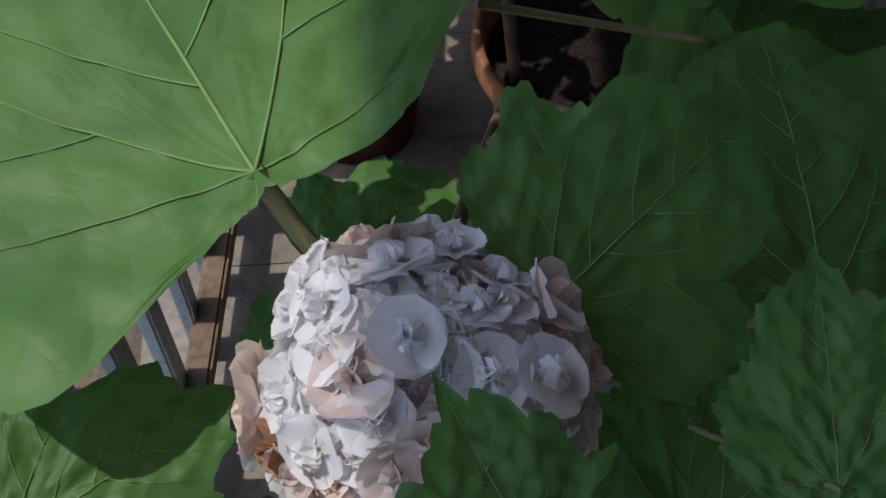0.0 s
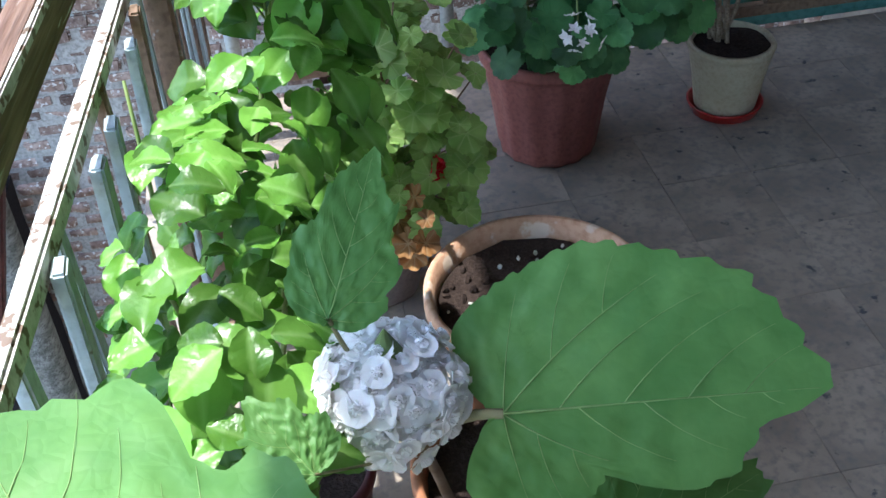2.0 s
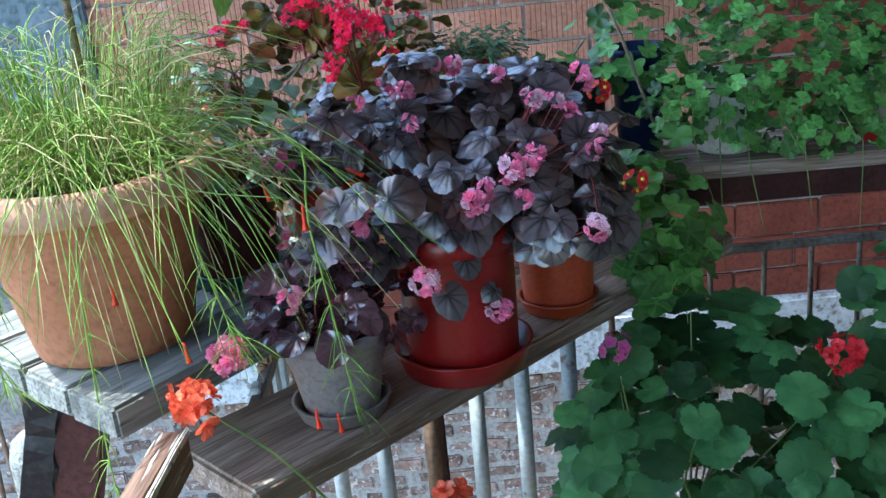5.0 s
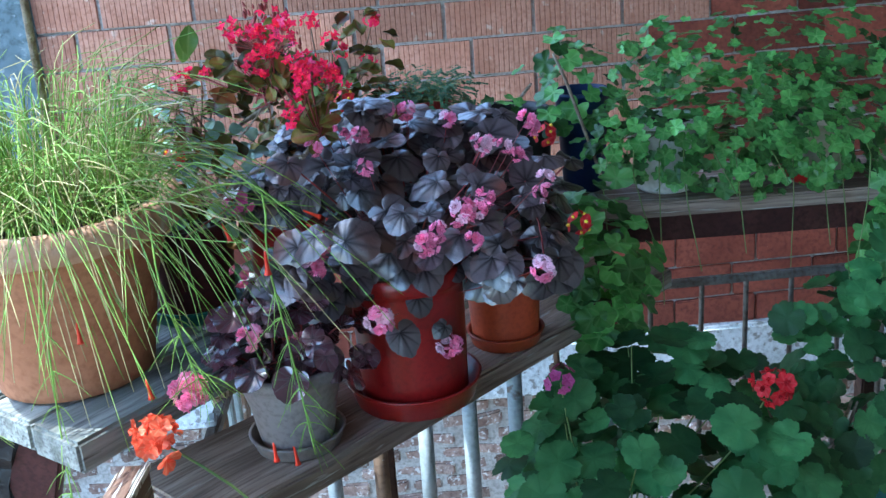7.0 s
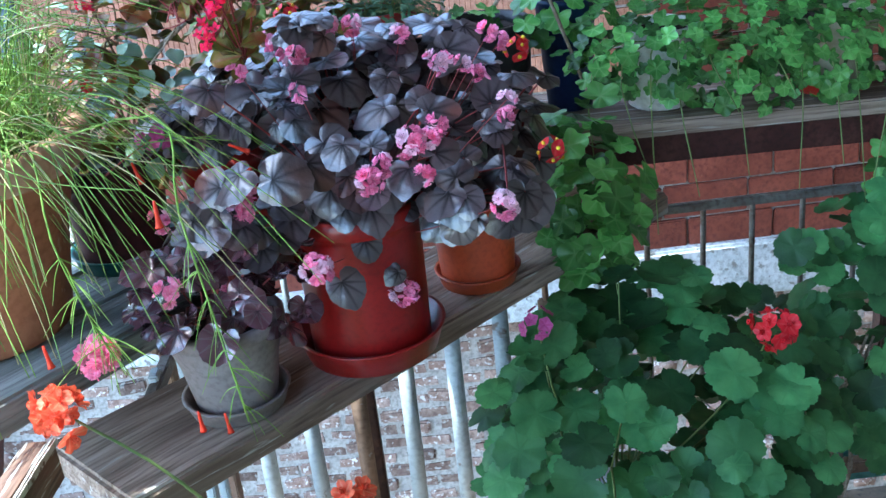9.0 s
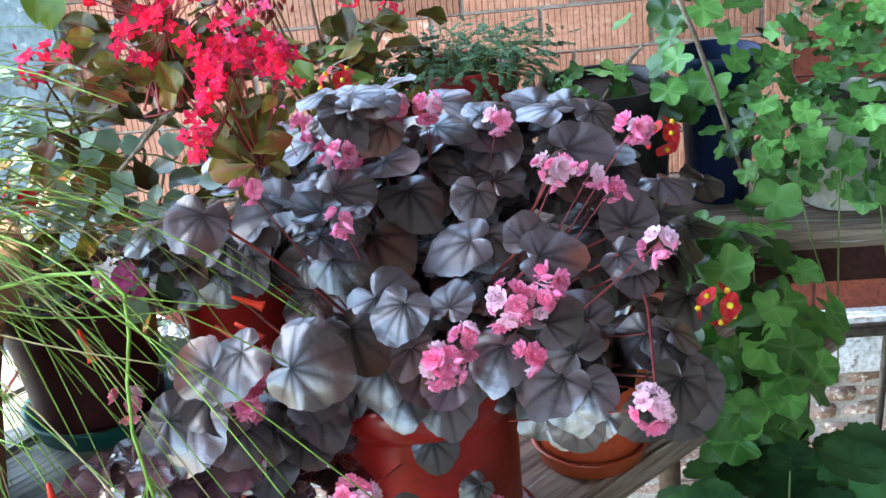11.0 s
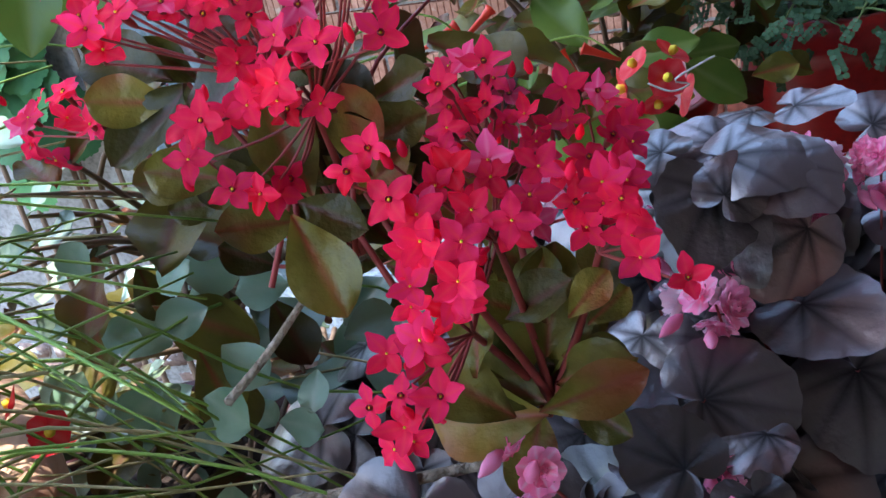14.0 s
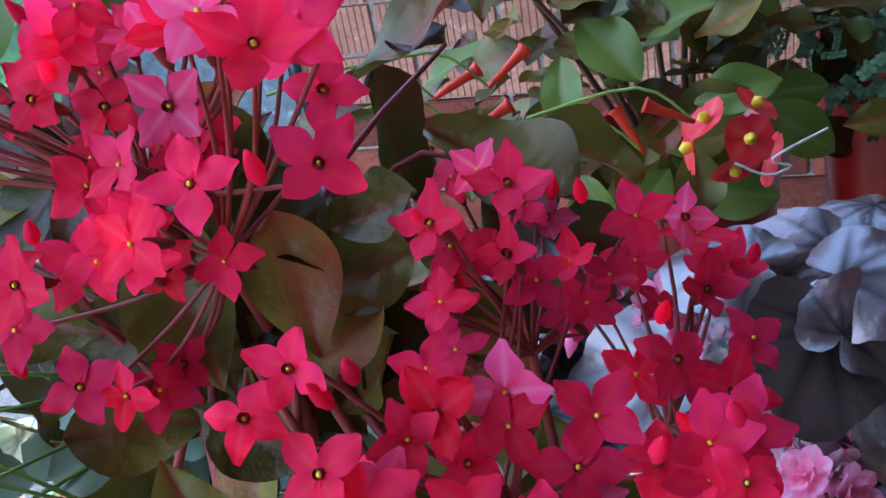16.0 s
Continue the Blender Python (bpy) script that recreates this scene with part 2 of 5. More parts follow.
FERN = leafy("feathery leaf", (0.07, 0.15, 0.07), (0.11, 0.2, 0.1), (0.1, 0.2, 0.1), 0.6, 0.2, 0.3)
DRY_LEAF = leafy("dry brown leaf", (0.2, 0.09, 0.03), (0.3, 0.15, 0.05), (0.3, 0.2, 0.1), 0.7, 0.2, 0.3)
WHITE_PETAL = leafy("white petal", (0.93, 0.91, 0.91), (0.95, 0.94, 0.94), (0.92, 0.88, 0.88), 0.6, 0.42, 0.04)
BROWN_PETAL = leafy("withered petal", (0.4, 0.15, 0.06), (0.62, 0.36, 0.22), (0.3, 0.1, 0.04), 0.7, 0.25, 0.25)
FADED_PETAL = leafy("fading petal", (0.78, 0.62, 0.55), (0.88, 0.79, 0.75), (0.7, 0.5, 0.42), 0.65, 0.35, 0.12)
PINK_PETAL = leafy("pink petal", (0.95, 0.2, 0.42), (0.97, 0.4, 0.6), (0.98, 0.72, 0.82), 0.5, 0.35, 0.15)
PINK_PALE = leafy("pale pink petal", (0.92, 0.58, 0.7), (0.94, 0.72, 0.8), (0.94, 0.78, 0.84), 0.5, 0.3, 0.12)
RED_PETAL = leafy("hot coral red petal", (0.98, 0.01, 0.045), (1.0, 0.042, 0.19), (1.0, 0.06, 0.1), 0.6, 0.5, 0.3, 0.12, fine=200.0)
ROSE_PETAL = leafy("rose pink petal", (0.96, 0.05, 0.18), (0.98, 0.13, 0.34), (1.0, 0.25, 0.4), 0.55, 0.45, 0.3, 0.15, fine=200.0)
CORAL_PETAL = leafy("coral orange petal", (0.85, 0.13, 0.06), (0.88, 0.2, 0.1), (0.9, 0.35, 0.2), 0.5, 0.3, 0.1)
CRIMSON_PETAL = leafy("crimson petal", (0.6, 0.01, 0.02), (0.7, 0.02, 0.035), (0.7, 0.1, 0.1), 0.5, 0.25, 0.1)
MAGENTA_PETAL = leafy("magenta petal", (0.55, 0.08, 0.28), (0.65, 0.14, 0.36), (0.5, 0.05, 0.2), 0.5, 0.25, 0.1)
YELLOW = leafy("yellow stamens", (0.85, 0.6, 0.03), (0.9, 0.7, 0.06), (0.9, 0.7, 0.1), 0.6, 0.1, 0.05)
TUBE_RED = leafy("scarlet tube flower", (0.72, 0.04, 0.02), (0.8, 0.07, 0.03), (0.85, 0.2, 0.1), 0.4, 0.2, 0.1)
STEM_GREEN = leafy("green stem", (0.13, 0.19, 0.06), (0.19, 0.25, 0.08), (0.2, 0.25, 0.1), 0.6, 0.0, 0.15)
VEIN = leafy("pale vein", (0.24, 0.38, 0.12), (0.3, 0.44, 0.16), (0.3, 0.4, 0.15), 0.6, 0.2, 0.1)
PETIOLE = leafy("brownish leaf stalk", (0.2, 0.18, 0.09), (0.27, 0.25, 0.13), (0.3, 0.25, 0.15), 0.7, 0.0, 0.1)
STEM_BROWN = leafy("woody stem", (0.14, 0.085, 0.05), (0.22, 0.15, 0.1), (0.25, 0.18, 0.12), 0.8, 0.0, 0.15)
STEM_GREY = surface("grey bark", (0.22, 0.165, 0.115), (0.38, 0.31, 0.24), (0.14, 0.1, 0.07), 60, 240, 0.85, 1.0)
STEM_RED = leafy("wine red stem", (0.2, 0.03, 0.03), (0.3, 0.05, 0.045), (0.25, 0.05, 0.05), 0.5, 0.0, 0.2)
GRASS = leafy("rush stem", (0.2, 0.36, 0.06), (0.32, 0.48, 0.1), (0.3, 0.4, 0.1), 0.45, 0.15, 0.3)
GRASS_DRY = leafy("straw stem", (0.4, 0.36, 0.16), (0.5, 0.45, 0.22), (0.5, 0.4, 0.2), 0.6, 0.1, 0.2)

# ---- building helpers ----
WORLD = {}


def thing(name, at=(0, 0, 0), label="", category="", group="", kind=""):
    ob = new(name)
    ob.empty_display_size = 0.05
    ob.matrix_basis = Matrix.Translation(at)
    WORLD[ob] = ob.matrix_basis.copy()
    return tagged(ob, label, category, group, kind)


def put(name, me, parent=None, m=Matrix(), label="", category="", group="", kind=""):
    ob = new(name, me)
    WORLD[ob] = m.copy()
    if parent:
        ob.parent = parent
        ob.matrix_basis = WORLD[parent].inverted() @ m
    else:
        ob.matrix_basis = m
    return tagged(ob, label, category, group, kind)


def mesh_of(name, verts, faces, mats, vein=None, index=None, smooth=True):
    me = bpy.data.meshes.new(name)
    me.from_pydata([tuple(v) for v in verts], [], faces)
    for mt in mats if isinstance(mats, (list, tuple)) else [mats]:
        me.materials.append(mt)
    me.polygons.foreach_set("use_smooth", [smooth] * len(me.polygons))
    if index:
        me.polygons.foreach_set("material_index", index)
    if vein is not None:
        me.attributes.new("vein", "FLOAT", "POINT").data.foreach_set("value", vein)
    me.update()
    return me


def box(name, size, mat, bevel=0.004, wobble=0.0, seg=1):
    """A bevelled block centred on its base, with slightly uneven corners."""
    bm = bmesh.new()
    bmesh.ops.create_cube(bm, size=1)
    bmesh.ops.scale(bm, vec=size, verts=bm.verts)
    bmesh.ops.translate(bm, vec=(0, 0, size[2] / 2), verts=bm.verts)
    if seg > 1:
        long = [e for e in bm.edges if e.calc_length() > max(size) * 0.95]
        bmesh.ops.subdivide_edges(bm, edges=long, cuts=seg, use_grid_fill=True)
    if wobble:
        for v in bm.verts:
            v.co += Vector((U(-1, 1), U(-1, 1), U(-1, 1))) * wobble
    if bevel:
        bmesh.ops.bevel(bm, geom=[e for e in bm.edges if e.calc_face_angle(0) > 0.6], offset=bevel, segments=2, affect="EDGES")
    me = bpy.data.meshes.new(name)
    bm.to_mesh(me)
    bm.free()
    me.materials.append(mat)
    return me


def lathe(name, profile, mat, n=40, wobble=0.0):
    verts, faces = [], []
    for i, (r, z) in enumerate(profile):
        for k in range(n):
            a = 2 * math.pi * k / n
            rr = r * (1 + wobble * math.sin(3 * a + i))
            verts.append((rr * math.cos(a), rr * math.sin(a), z))
    for i in range(len(profile) - 1):
        for k in range(n):
            faces.append((i * n + k, i * n + (k + 1) % n, (i + 1) * n + (k + 1) % n, (i + 1) * n + k))
    if profile[0][0] > 1e-5:
        faces.append(tuple(range(n - 1, -1, -1)))
    return mesh_of(name, verts, faces, mat)


def tube(name, pts, r0, r1, mat, n=6):
    """A tapered tube through points, smoothed by a Catmull-Rom curve."""
    P = [Vector(p) for p in pts]
    if len(P) > 2:
        Q = []
        for i in range(len(P) - 1):
            a, b, c, d = P[max(i - 1, 0)], P[i], P[i + 1], P[min(i + 2, len(P) - 1)]
            for k in range(4):
                t = k / 4
                Q.append(0.5 * (2 * b + (c - a) * t + (2 * a - 5 * b + 4 * c - d) * t * t + (3 * b - a - 3 * c + d) * t ** 3))
        P = Q + [P[-1]]
    verts, faces = [], []
    side = None
    for i, p in enumerate(P):
        d = (P[min(i + 1, len(P) - 1)] - P[max(i - 1, 0)]).normalized()
        if side is None:
            side = d.orthogonal().normalized()
        side = (side - d * side.dot(d)).normalized()
        up = d.cross(side)
        r = r0 + (r1 - r0) * i / (len(P) - 1)
        for k in range(n):
            a = 2 * math.pi * k / n
            verts.append(p + r * (side * math.cos(a) + up * math.sin(a)))
    for i in range(len(P) - 1):
        for k in range(n):
            faces.append((i * n + k, i * n + (k + 1) % n, (i + 1) * n + (k + 1) % n, (i + 1) * n + k))
    faces.append(tuple(range((len(P) - 1) * n, len(P) * n)))
    return mesh_of(name, verts, faces, mat)


def join(name, meshes, mats):
    """One mesh out of (mesh, matrix, material index) triples."""
    verts, faces, index, vein = [], [], [], []
    for me, m, k in meshes:
        base = len(verts)
        verts += [m @ v.co for v in me.vertices]
        faces += [tuple(base + i for i in p.vertices) for p in me.polygons]
        index += [k] * len(me.polygons)
        at = me.attributes.get("vein")
        vein += [d.value for d in at.data] if at else [0.0] * len(me.vertices)
    return mesh_of(name, verts, faces, mats, vein, index)


def radial(name, radius, mat, rings=5, segs=48, cup=0.0, pleat=0.0, veins=7, vein_w=0.16, spread=math.pi * 0.82, droop=0.0, wave=0.0, quilt=0.0):
    """A leaf blade round its petiole junction; radius(a) is the outline, a = 0 towards the tip (+y). veins fan out over +-spread."""
    verts, faces, vein = [(0, 0, 0)], [], [1.0]
    ph = U(0, 6.28)
    lines = [spread * (2 * k / (veins - 1) - 1) for k in range(veins)] if veins > 1 else [0]
    step = 2 * math.pi / segs
    lines = [round((l + (U(-0.3, 0.3) * spread / veins if quilt else 0.0)) / step) * step for l in lines]
    for i in range(1, rings + 1):
        f = i / rings
        for k in range(segs):
            a = -math.pi + 2 * math.pi * k / segs
            r = radius(a) * f
            near = min(abs(a - l) for l in lines)
            gap = 2 * spread / max(veins - 1, 1)
            valley = math.cos(2 * math.pi * near / gap) if abs(a) < spread + gap / 2 else 0.0
            dent = quilt * f * noise.noise(Vector((r * math.sin(a), r * math.cos(a), ph)) * 75)
            z = cup * r * r / 0.05 + dent - pleat * valley * r - droop * max(0, math.cos(a)) * (r ** 2) * 8 + wave * f * f * math.sin(5 * a + ph)
            verts.append((r * math.sin(a), r * math.cos(a), z))
            vein.append(max(0.0, 1 - near * f / (vein_w * 0.4 * (1.1 - 0.6 * f))) * (1 - (0.75 if quilt else 0.5) * f))
    for k in range(segs):
        faces.append((0, 1 + (k + 1) % segs, 1 + k))
    for i in range(rings - 1):
        for k in range(segs):
            a, b = 1 + i * segs, 1 + (i + 1) * segs
            faces.append((a + k, a + (k + 1) % segs, b + (k + 1) % segs, b + k))
    return mesh_of(name, verts, faces, mat, vein)


def blade(name, length, width, mat, nu=8, nv=10, fold=0.1, curl=0.3, blunt=0.5, wave=0.0, vein_w=0.12, twist=0.0, ribs=0.0, pairs=6.0, side=0.0, tip=0.75):
    """A leaf or petal from its base at the origin along +y; blunt: where the widest place lies."""
    verts, faces, vein = [], [], []
    ph = U(0, 6.28)
    for j in range(nv + 1):
        v = j / nv
        p = math.log(0.5) / math.log(blunt)
        w = width * 0.5 * max(0.0, math.sin(math.pi * min(1, max(0, v)) ** p)) ** tip + 0.0006
        for i in range(nu + 1):
            u = 2 * i / nu - 1
            x = u * w
            z = fold * abs(x) - curl * length * v * v * 0.5 + wave * math.sin(9 * v + ph + (0 if u > 0 else 2)) * abs(u) ** 2
            s = math.sin(6.283 * pairs * (v - 0.22 * abs(u)))
            z += ribs * abs(u) ** 0.5 * s
            verts.append((x, v * length * (1 - 0.12 * curl * v), z + twist * x * v))
            mid = max(0.0, 1 - abs(x) / (0.5 * width * vein_w + 1e-5)) * (1 - 0.6 * v)
            vein.append(max(mid, side * max(0.0, -s - 0.35) / 0.65))
    for j in range(nv):
        for i in range(nu):
            a = j * (nu + 1) + i
            faces.append((a, a + 1, a + nu + 2, a + nu + 1))
    return mesh_of(name, verts, faces, mat, vein)


def facing(at, normal, tip, scale=1.0):
    """Pose of a leaf: its face towards normal, its tip (+y) towards tip."""
    n = Vector(normal).normalized()
    y = Vector(tip) - n * n.dot(Vector(tip))
    y = y.normalized() if y.length > 1e-6 else n.orthogonal().normalized()
    x = y.cross(n)
    m = Matrix((x, y, n)).transposed().to_4x4()
    return Matrix.Translation(at) @ m @ Matrix.Diagonal((scale, scale, scale, 1))


def spray(c, r, n, rng, shell=0.55, up=0.35):
    """n points through an ellipsoid's outer part, with outward directions."""
    out = []
    while len(out) < n:
        p = Vector((rng.uniform(-1, 1), rng.uniform(-1, 1), rng.uniform(-1, 1)))
        if shell < p.length < 1:
            d = Vector((p.x / r[0], p.y / r[1], p.z / r[2])).normalized()
            out.append((Vector(c) + Vector((p.x * r[0], p.y * r[1], p.z * r[2])), (d + Vector((0, 0, up))).normalized()))
    return out

# ---- the terrace and the walls round it ----
FLOOR_EDGE = 2.27
WALL_Y = 4.1
floor = put("floor", box("floor", (4.6, 5.2, 0.14), FLOOR, 0.0), None, pose(1.95, FLOOR_EDGE - 2.6, -0.146), "terrace slab of pale concrete", "floor", kind="structure")
ground = put("ground", box("ground", (90, 90, 0.2), EARTH, 0.0), None, pose(0, 0, -2.8), "bare earth of the yard below the terrace", "ground", kind="structure")
# unseen slab, placed so that its west edge throws the sun's shadow line
roof = put("ceiling", box("ceiling", (5.2, 6.2, 0.15), PLASTER, 0.0), None, pose(1.722, -0.440, 2.75, 0, 0, -3.5), "unseen slab added over the terrace, its edge set to cast the shade", "ceiling", kind="structure")
# unseen slab added to keep skylight off the right of the brick wall
put("canopy", box("canopy", (3.95, 1.75, 0.12), PLASTER, 0.0), None, pose(2.375, 3.22, 2.3), "unseen slab added over the passage to darken the right side", "ceiling", kind="structure")
# added walls out of view: one closes the back, one darkens the right
put("wall_south", box("wall_south", (4.6, 0.2, 5.5), PLASTER, 0.0), None, pose(1.95, -3.05, -2.6), "unseen plain wall added to close the place behind the terrace", "wall", kind="structure")
put("wall_east", box("wall_east", (0.2, 5.1, 2.74), PLASTER, 0.0), None, pose(2.05, -0.4, 0.002), "unseen plain wall added to darken the right side of the terrace", "wall", kind="structure")
wall = put("wall_north", box("wall_north", (8.4, 0.3, 4.75), MORTAR, 0.0), None, pose(1.6, WALL_Y + 0.162, -2.6), "neighbouring wall of ribbed hollow clay bricks in grey mortar", "wall", kind="structure")
column = put("pillar_north", box("pillar_north", (0.48, 0.34, 3.45), GREY_CONCRETE, 0.012, 0.003, 6), None, pose(-1.265, WALL_Y + 0.12, -0.45), "bluish grey rendered concrete pillar of the neighbouring wall", "pillar", kind="structure")
band = put("wall_band", box("wall_band", (6.0, 0.1, 0.23), CONCRETE, 0.012, 0.004, 12), None, pose(1.6, WALL_Y + 0.0, -0.45), "chipped concrete band painted bluish white", "beam", kind="structure")
# two more unseen pieces added to keep light out of the passage
put("wall_passage", box("wall_passage", (0.2, 1.9, 5.3), PLASTER, 0.0), None, pose(2.55, 3.1, -2.6), "unseen plain wall added to block light from the end of the passage", "wall", kind="structure")
put("wall_upper", box("wall_upper", (5.1, 0.26, 0.6), PLASTER, 0.0), None, pose(3.0, WALL_Y + 0.182, 2.16), "unseen strip added above the neighbouring wall to block skylight on the right", "wall", kind="structure")
put("wall_west", box("wall_west", (1.0, 0.3, 1.45), TARRED, 0.01, 0.01, 6), None, pose(-1.72, WALL_Y - 0.25, -2.6), "tarred dark side of a low shed against the wall", "wall", kind="structure")


def tile_mesh():
    return box("floor_tile", (0.1992, 0.1992, 0.012), FLOOR, 0.0006)


# ---- railings ----
def along(a, b, size, name, mat, bevel=0.004, wobble=0.0, seg=1):
    """A bar of the section size (across, up) from a to b; its top runs through a and b."""
    a, b = Vector(a), Vector(b)
    d = b - a
    me = box(name, (size[0], d.length, size[1]), mat, bevel, wobble, seg)
    y = d.normalized()
    x = y.cross(Vector((0, 0, 1))).normalized()
    z = x.cross(y)
    m = Matrix((x, y, z)).transposed().to_4x4()
    return me, Matrix.Translation((a + b) / 2 - z * size[1]) @ m


left_rail = thing("railing", (-0.22, 0.7, 0), "old wooden terrace railing with flaking paint and worn handrail", "railing")
me, m = along((-0.374, -0.35, 0.90), (-0.206, 1.43, 0.90), (0.042, 0.06), "handrail", RAIL_WOOD, 0.008, 0.002, 8)
put("handrail", me, left_rail, m, "brown handrail with white paint worn off")
me, m = along((-0.3545, -0.35, 0.902), (-0.1865, 1.43, 0.902), (0.007, 0.014), "paint_edge", PALE_PAINT, 0.002, 0.0012, 30)
put("paint_edge", me, left_rail, m, "flaking white paint along the edge")
me, m = along((-0.374, -0.35, 0.73), (-0.202, 1.46, 0.735), (0.022, 0.03), "lower_rail", PALE_PAINT, 0.004, 0.001, 6)
put("lower_rail", me, left_rail, m, "thin white rail with flaking paint")
me, m = along((-0.347, -0.35, 0.09), (-0.165, 1.45, 0.09), (0.03, 0.03), "bottom_rail", BROWN_PAINT, 0.004)
put("bottom_rail", me, left_rail, m)
slat = box("slat", (0.016, 0.034, 0.72), GREY_PAINT, 0.003)
slat2 = box("slat", (0.016, 0.034, 0.72), BROWN_PAINT, 0.003)
for k in range(19):
    f = (k + 0.5) / 19
    put("slat", slat2 if k in (15, 17) else slat, left_rail, pose(-0.357 + 0.166 * f, -0.32 + 1.74 * f, 0.0, U(-1, 1), U(-1.5, 1.5), U(-4, 4)))
put("post", box("post", (0.04, 0.04, 0.76), BROWN_PAINT, 0.006), left_rail, pose(-0.178, 1.45, -0.02, 0, 0, 4))

far_rail = thing("railing", (0.6, 2.3, 0), "railing of grey pickets and thin iron rods below the shelf", "railing")
me, m = along((-0.18, 1.50, 0.74), (-0.16, 2.30, 0.74), (0.02, 0.025), "upper_rail", IRON, 0.003)
put("upper_rail", me, far_rail, m)
me, m = along((-0.2, 2.30, 0.73), (2.4, 2.30, 0.73), (0.014, 0.02), "upper_rail", IRON, 0.003)
put("upper_rail", me, far_rail, m, "thin iron rail")
me, m = along((-0.2, 2.30, 0.06), (2.4, 2.30, 0.06), (0.03, 0.03), "bottom_rail", BROWN_PAINT, 0.003)
put("bottom_rail", me, far_rail, m)
rod = lathe("rod", [(0.006, 0), (0.006, 0.70)], IRON, 8)
picket = join("picket", [(box("a", (0.012, 0.012, 0.2), GREY_PAINT, 0.002), pose(0, 0, 0.5), 0), (box("b", (0.034, 0.014, 0.53), GREY_PAINT, 0.004), Matrix(), 0)], [GREY_PAINT])
picket2 = join("picket", [(box("a", (0.012, 0.012, 0.2), BROWN_PAINT, 0.002), pose(0, 0, 0.5), 0), (box("b", (0.034, 0.014, 0.53), BROWN_PAINT, 0.004), Matrix(), 0)], [BROWN_PAINT])
for k in range(8):
    put("slat", slat2 if k % 3 == 1 else slat, far_rail, pose(-0.175, 1.56 + k * 0.09, 0.03, 0, 0, U(-5, 5)))
for k in range(22):
    x = -0.12 + k * 0.105
    if x < 0.62:
        put("picket", picket2 if k % 4 == 2 else picket, far_rail, pose(x, 2.3, 0.03, U(-1, 1), U(-1, 1), U(-6, 6)))
    else:
        put("rod", rod, far_rail, pose(x, 2.3, 0.03, 0, U(-0.6, 0.6), 0))
put("panel", box("panel", (1.35, 0.02, 0.14), TURQUOISE, 0.004), None, pose(1.78, 2.335, -0.02), "low turquoise painted board at the terrace edge", "panel", kind="structure")

# ---- boards that carry the pots ----
plank = thing("plank", (0.2, 1.75, 0.77), "thick weathered grey-brown plank laid across the railing corner", "plank")
me, m = along((-0.150, 1.459, 0.80), (0.70, 2.243, 0.80), (0.22, 0.045), "board", OLD_WOOD, 0.006, 0.0025, 10)
put("board", me, plank, Matrix.Translation((-0.035, 0.037, 0)) @ m)
PLANK_TOP = 0.80
stand = thing("shelf_board", (-0.3, 1.6, 0.9), "short stack of weathered planks laid over the handrail", "board")
for k in range(4):
    me, m = along((-0.56 + 0.085 * k, 1.66 - 0.075 * k, 0.95), (-0.20 + 0.085 * k, 2.09 - 0.075 * k, 0.95), (0.105, 0.045), "plank", STAND_WOOD, 0.005, 0.003, 4)
    put("plank", me, stand, m)
me, m = along((-0.5, 1.95, 0.905), (-0.1, 1.7, 0.905), (0.06, 0.05), "bearer", OLD_WOOD, 0.005, 0.002)
put("bearer", me, stand, m)
me, m = along((-1.47, 1.9, -2.6), (-0.5, 1.9, 0.86), (0.05, 0.09), "strut", BEAM_WOOD, 0.006, 0.002, 8)
put("strut", me, stand, m, "maroon stained board propping the shelf")
me, m = along((-0.79, 1.885, 0.0), (-0.55, 1.885, 0.87), (0.03, 0.06), "plastic_sheet", BLACK_PLASTIC, 0.005, 0.003, 30)
put("plastic_sheet", me, stand, m, "torn black plastic hanging beside the strut")
log_post = thing("post", (-0.875, 2.5, -2.6), "round weathered grey post with a worn domed top beyond the railing", "post")
put("trunk", lathe("trunk", [(0.072, 0.0), (0.07, 1.2), (0.065, 2.4), (0.062, 2.88), (0.05, 2.925), (0.026, 2.945), (0.0005, 2.95)], STAND_WOOD, 24, 0.002), log_post, pose(-0.875, 2.5, -2.6))
ivy_shelf = thing("shelf", (0.8, 2.3, 0.85), "grey plank shelf on a dark red-brown beam along the railing", "shelf")
me, m = along((0.05, 2.28, 0.965), (2.3, 2.28, 0.93), (0.24, 0.03), "board", OLD_WOOD, 0.004, 0.002, 8)
put("board", me, ivy_shelf, m)
me, m = along((0.05, 2.2, 0.933), (2.3, 2.2, 0.898), (0.05, 0.056), "beam", BEAM_WOOD, 0.004, 0.001, 6)
put("beam", me, ivy_shelf, m)
for x in (0.1, 1.25, 2.25):
    put("post", box("post", (0.045, 0.045, 0.93), DARK_WOOD, 0.004), ivy_shelf, pose(x, 2.36, -0.02))


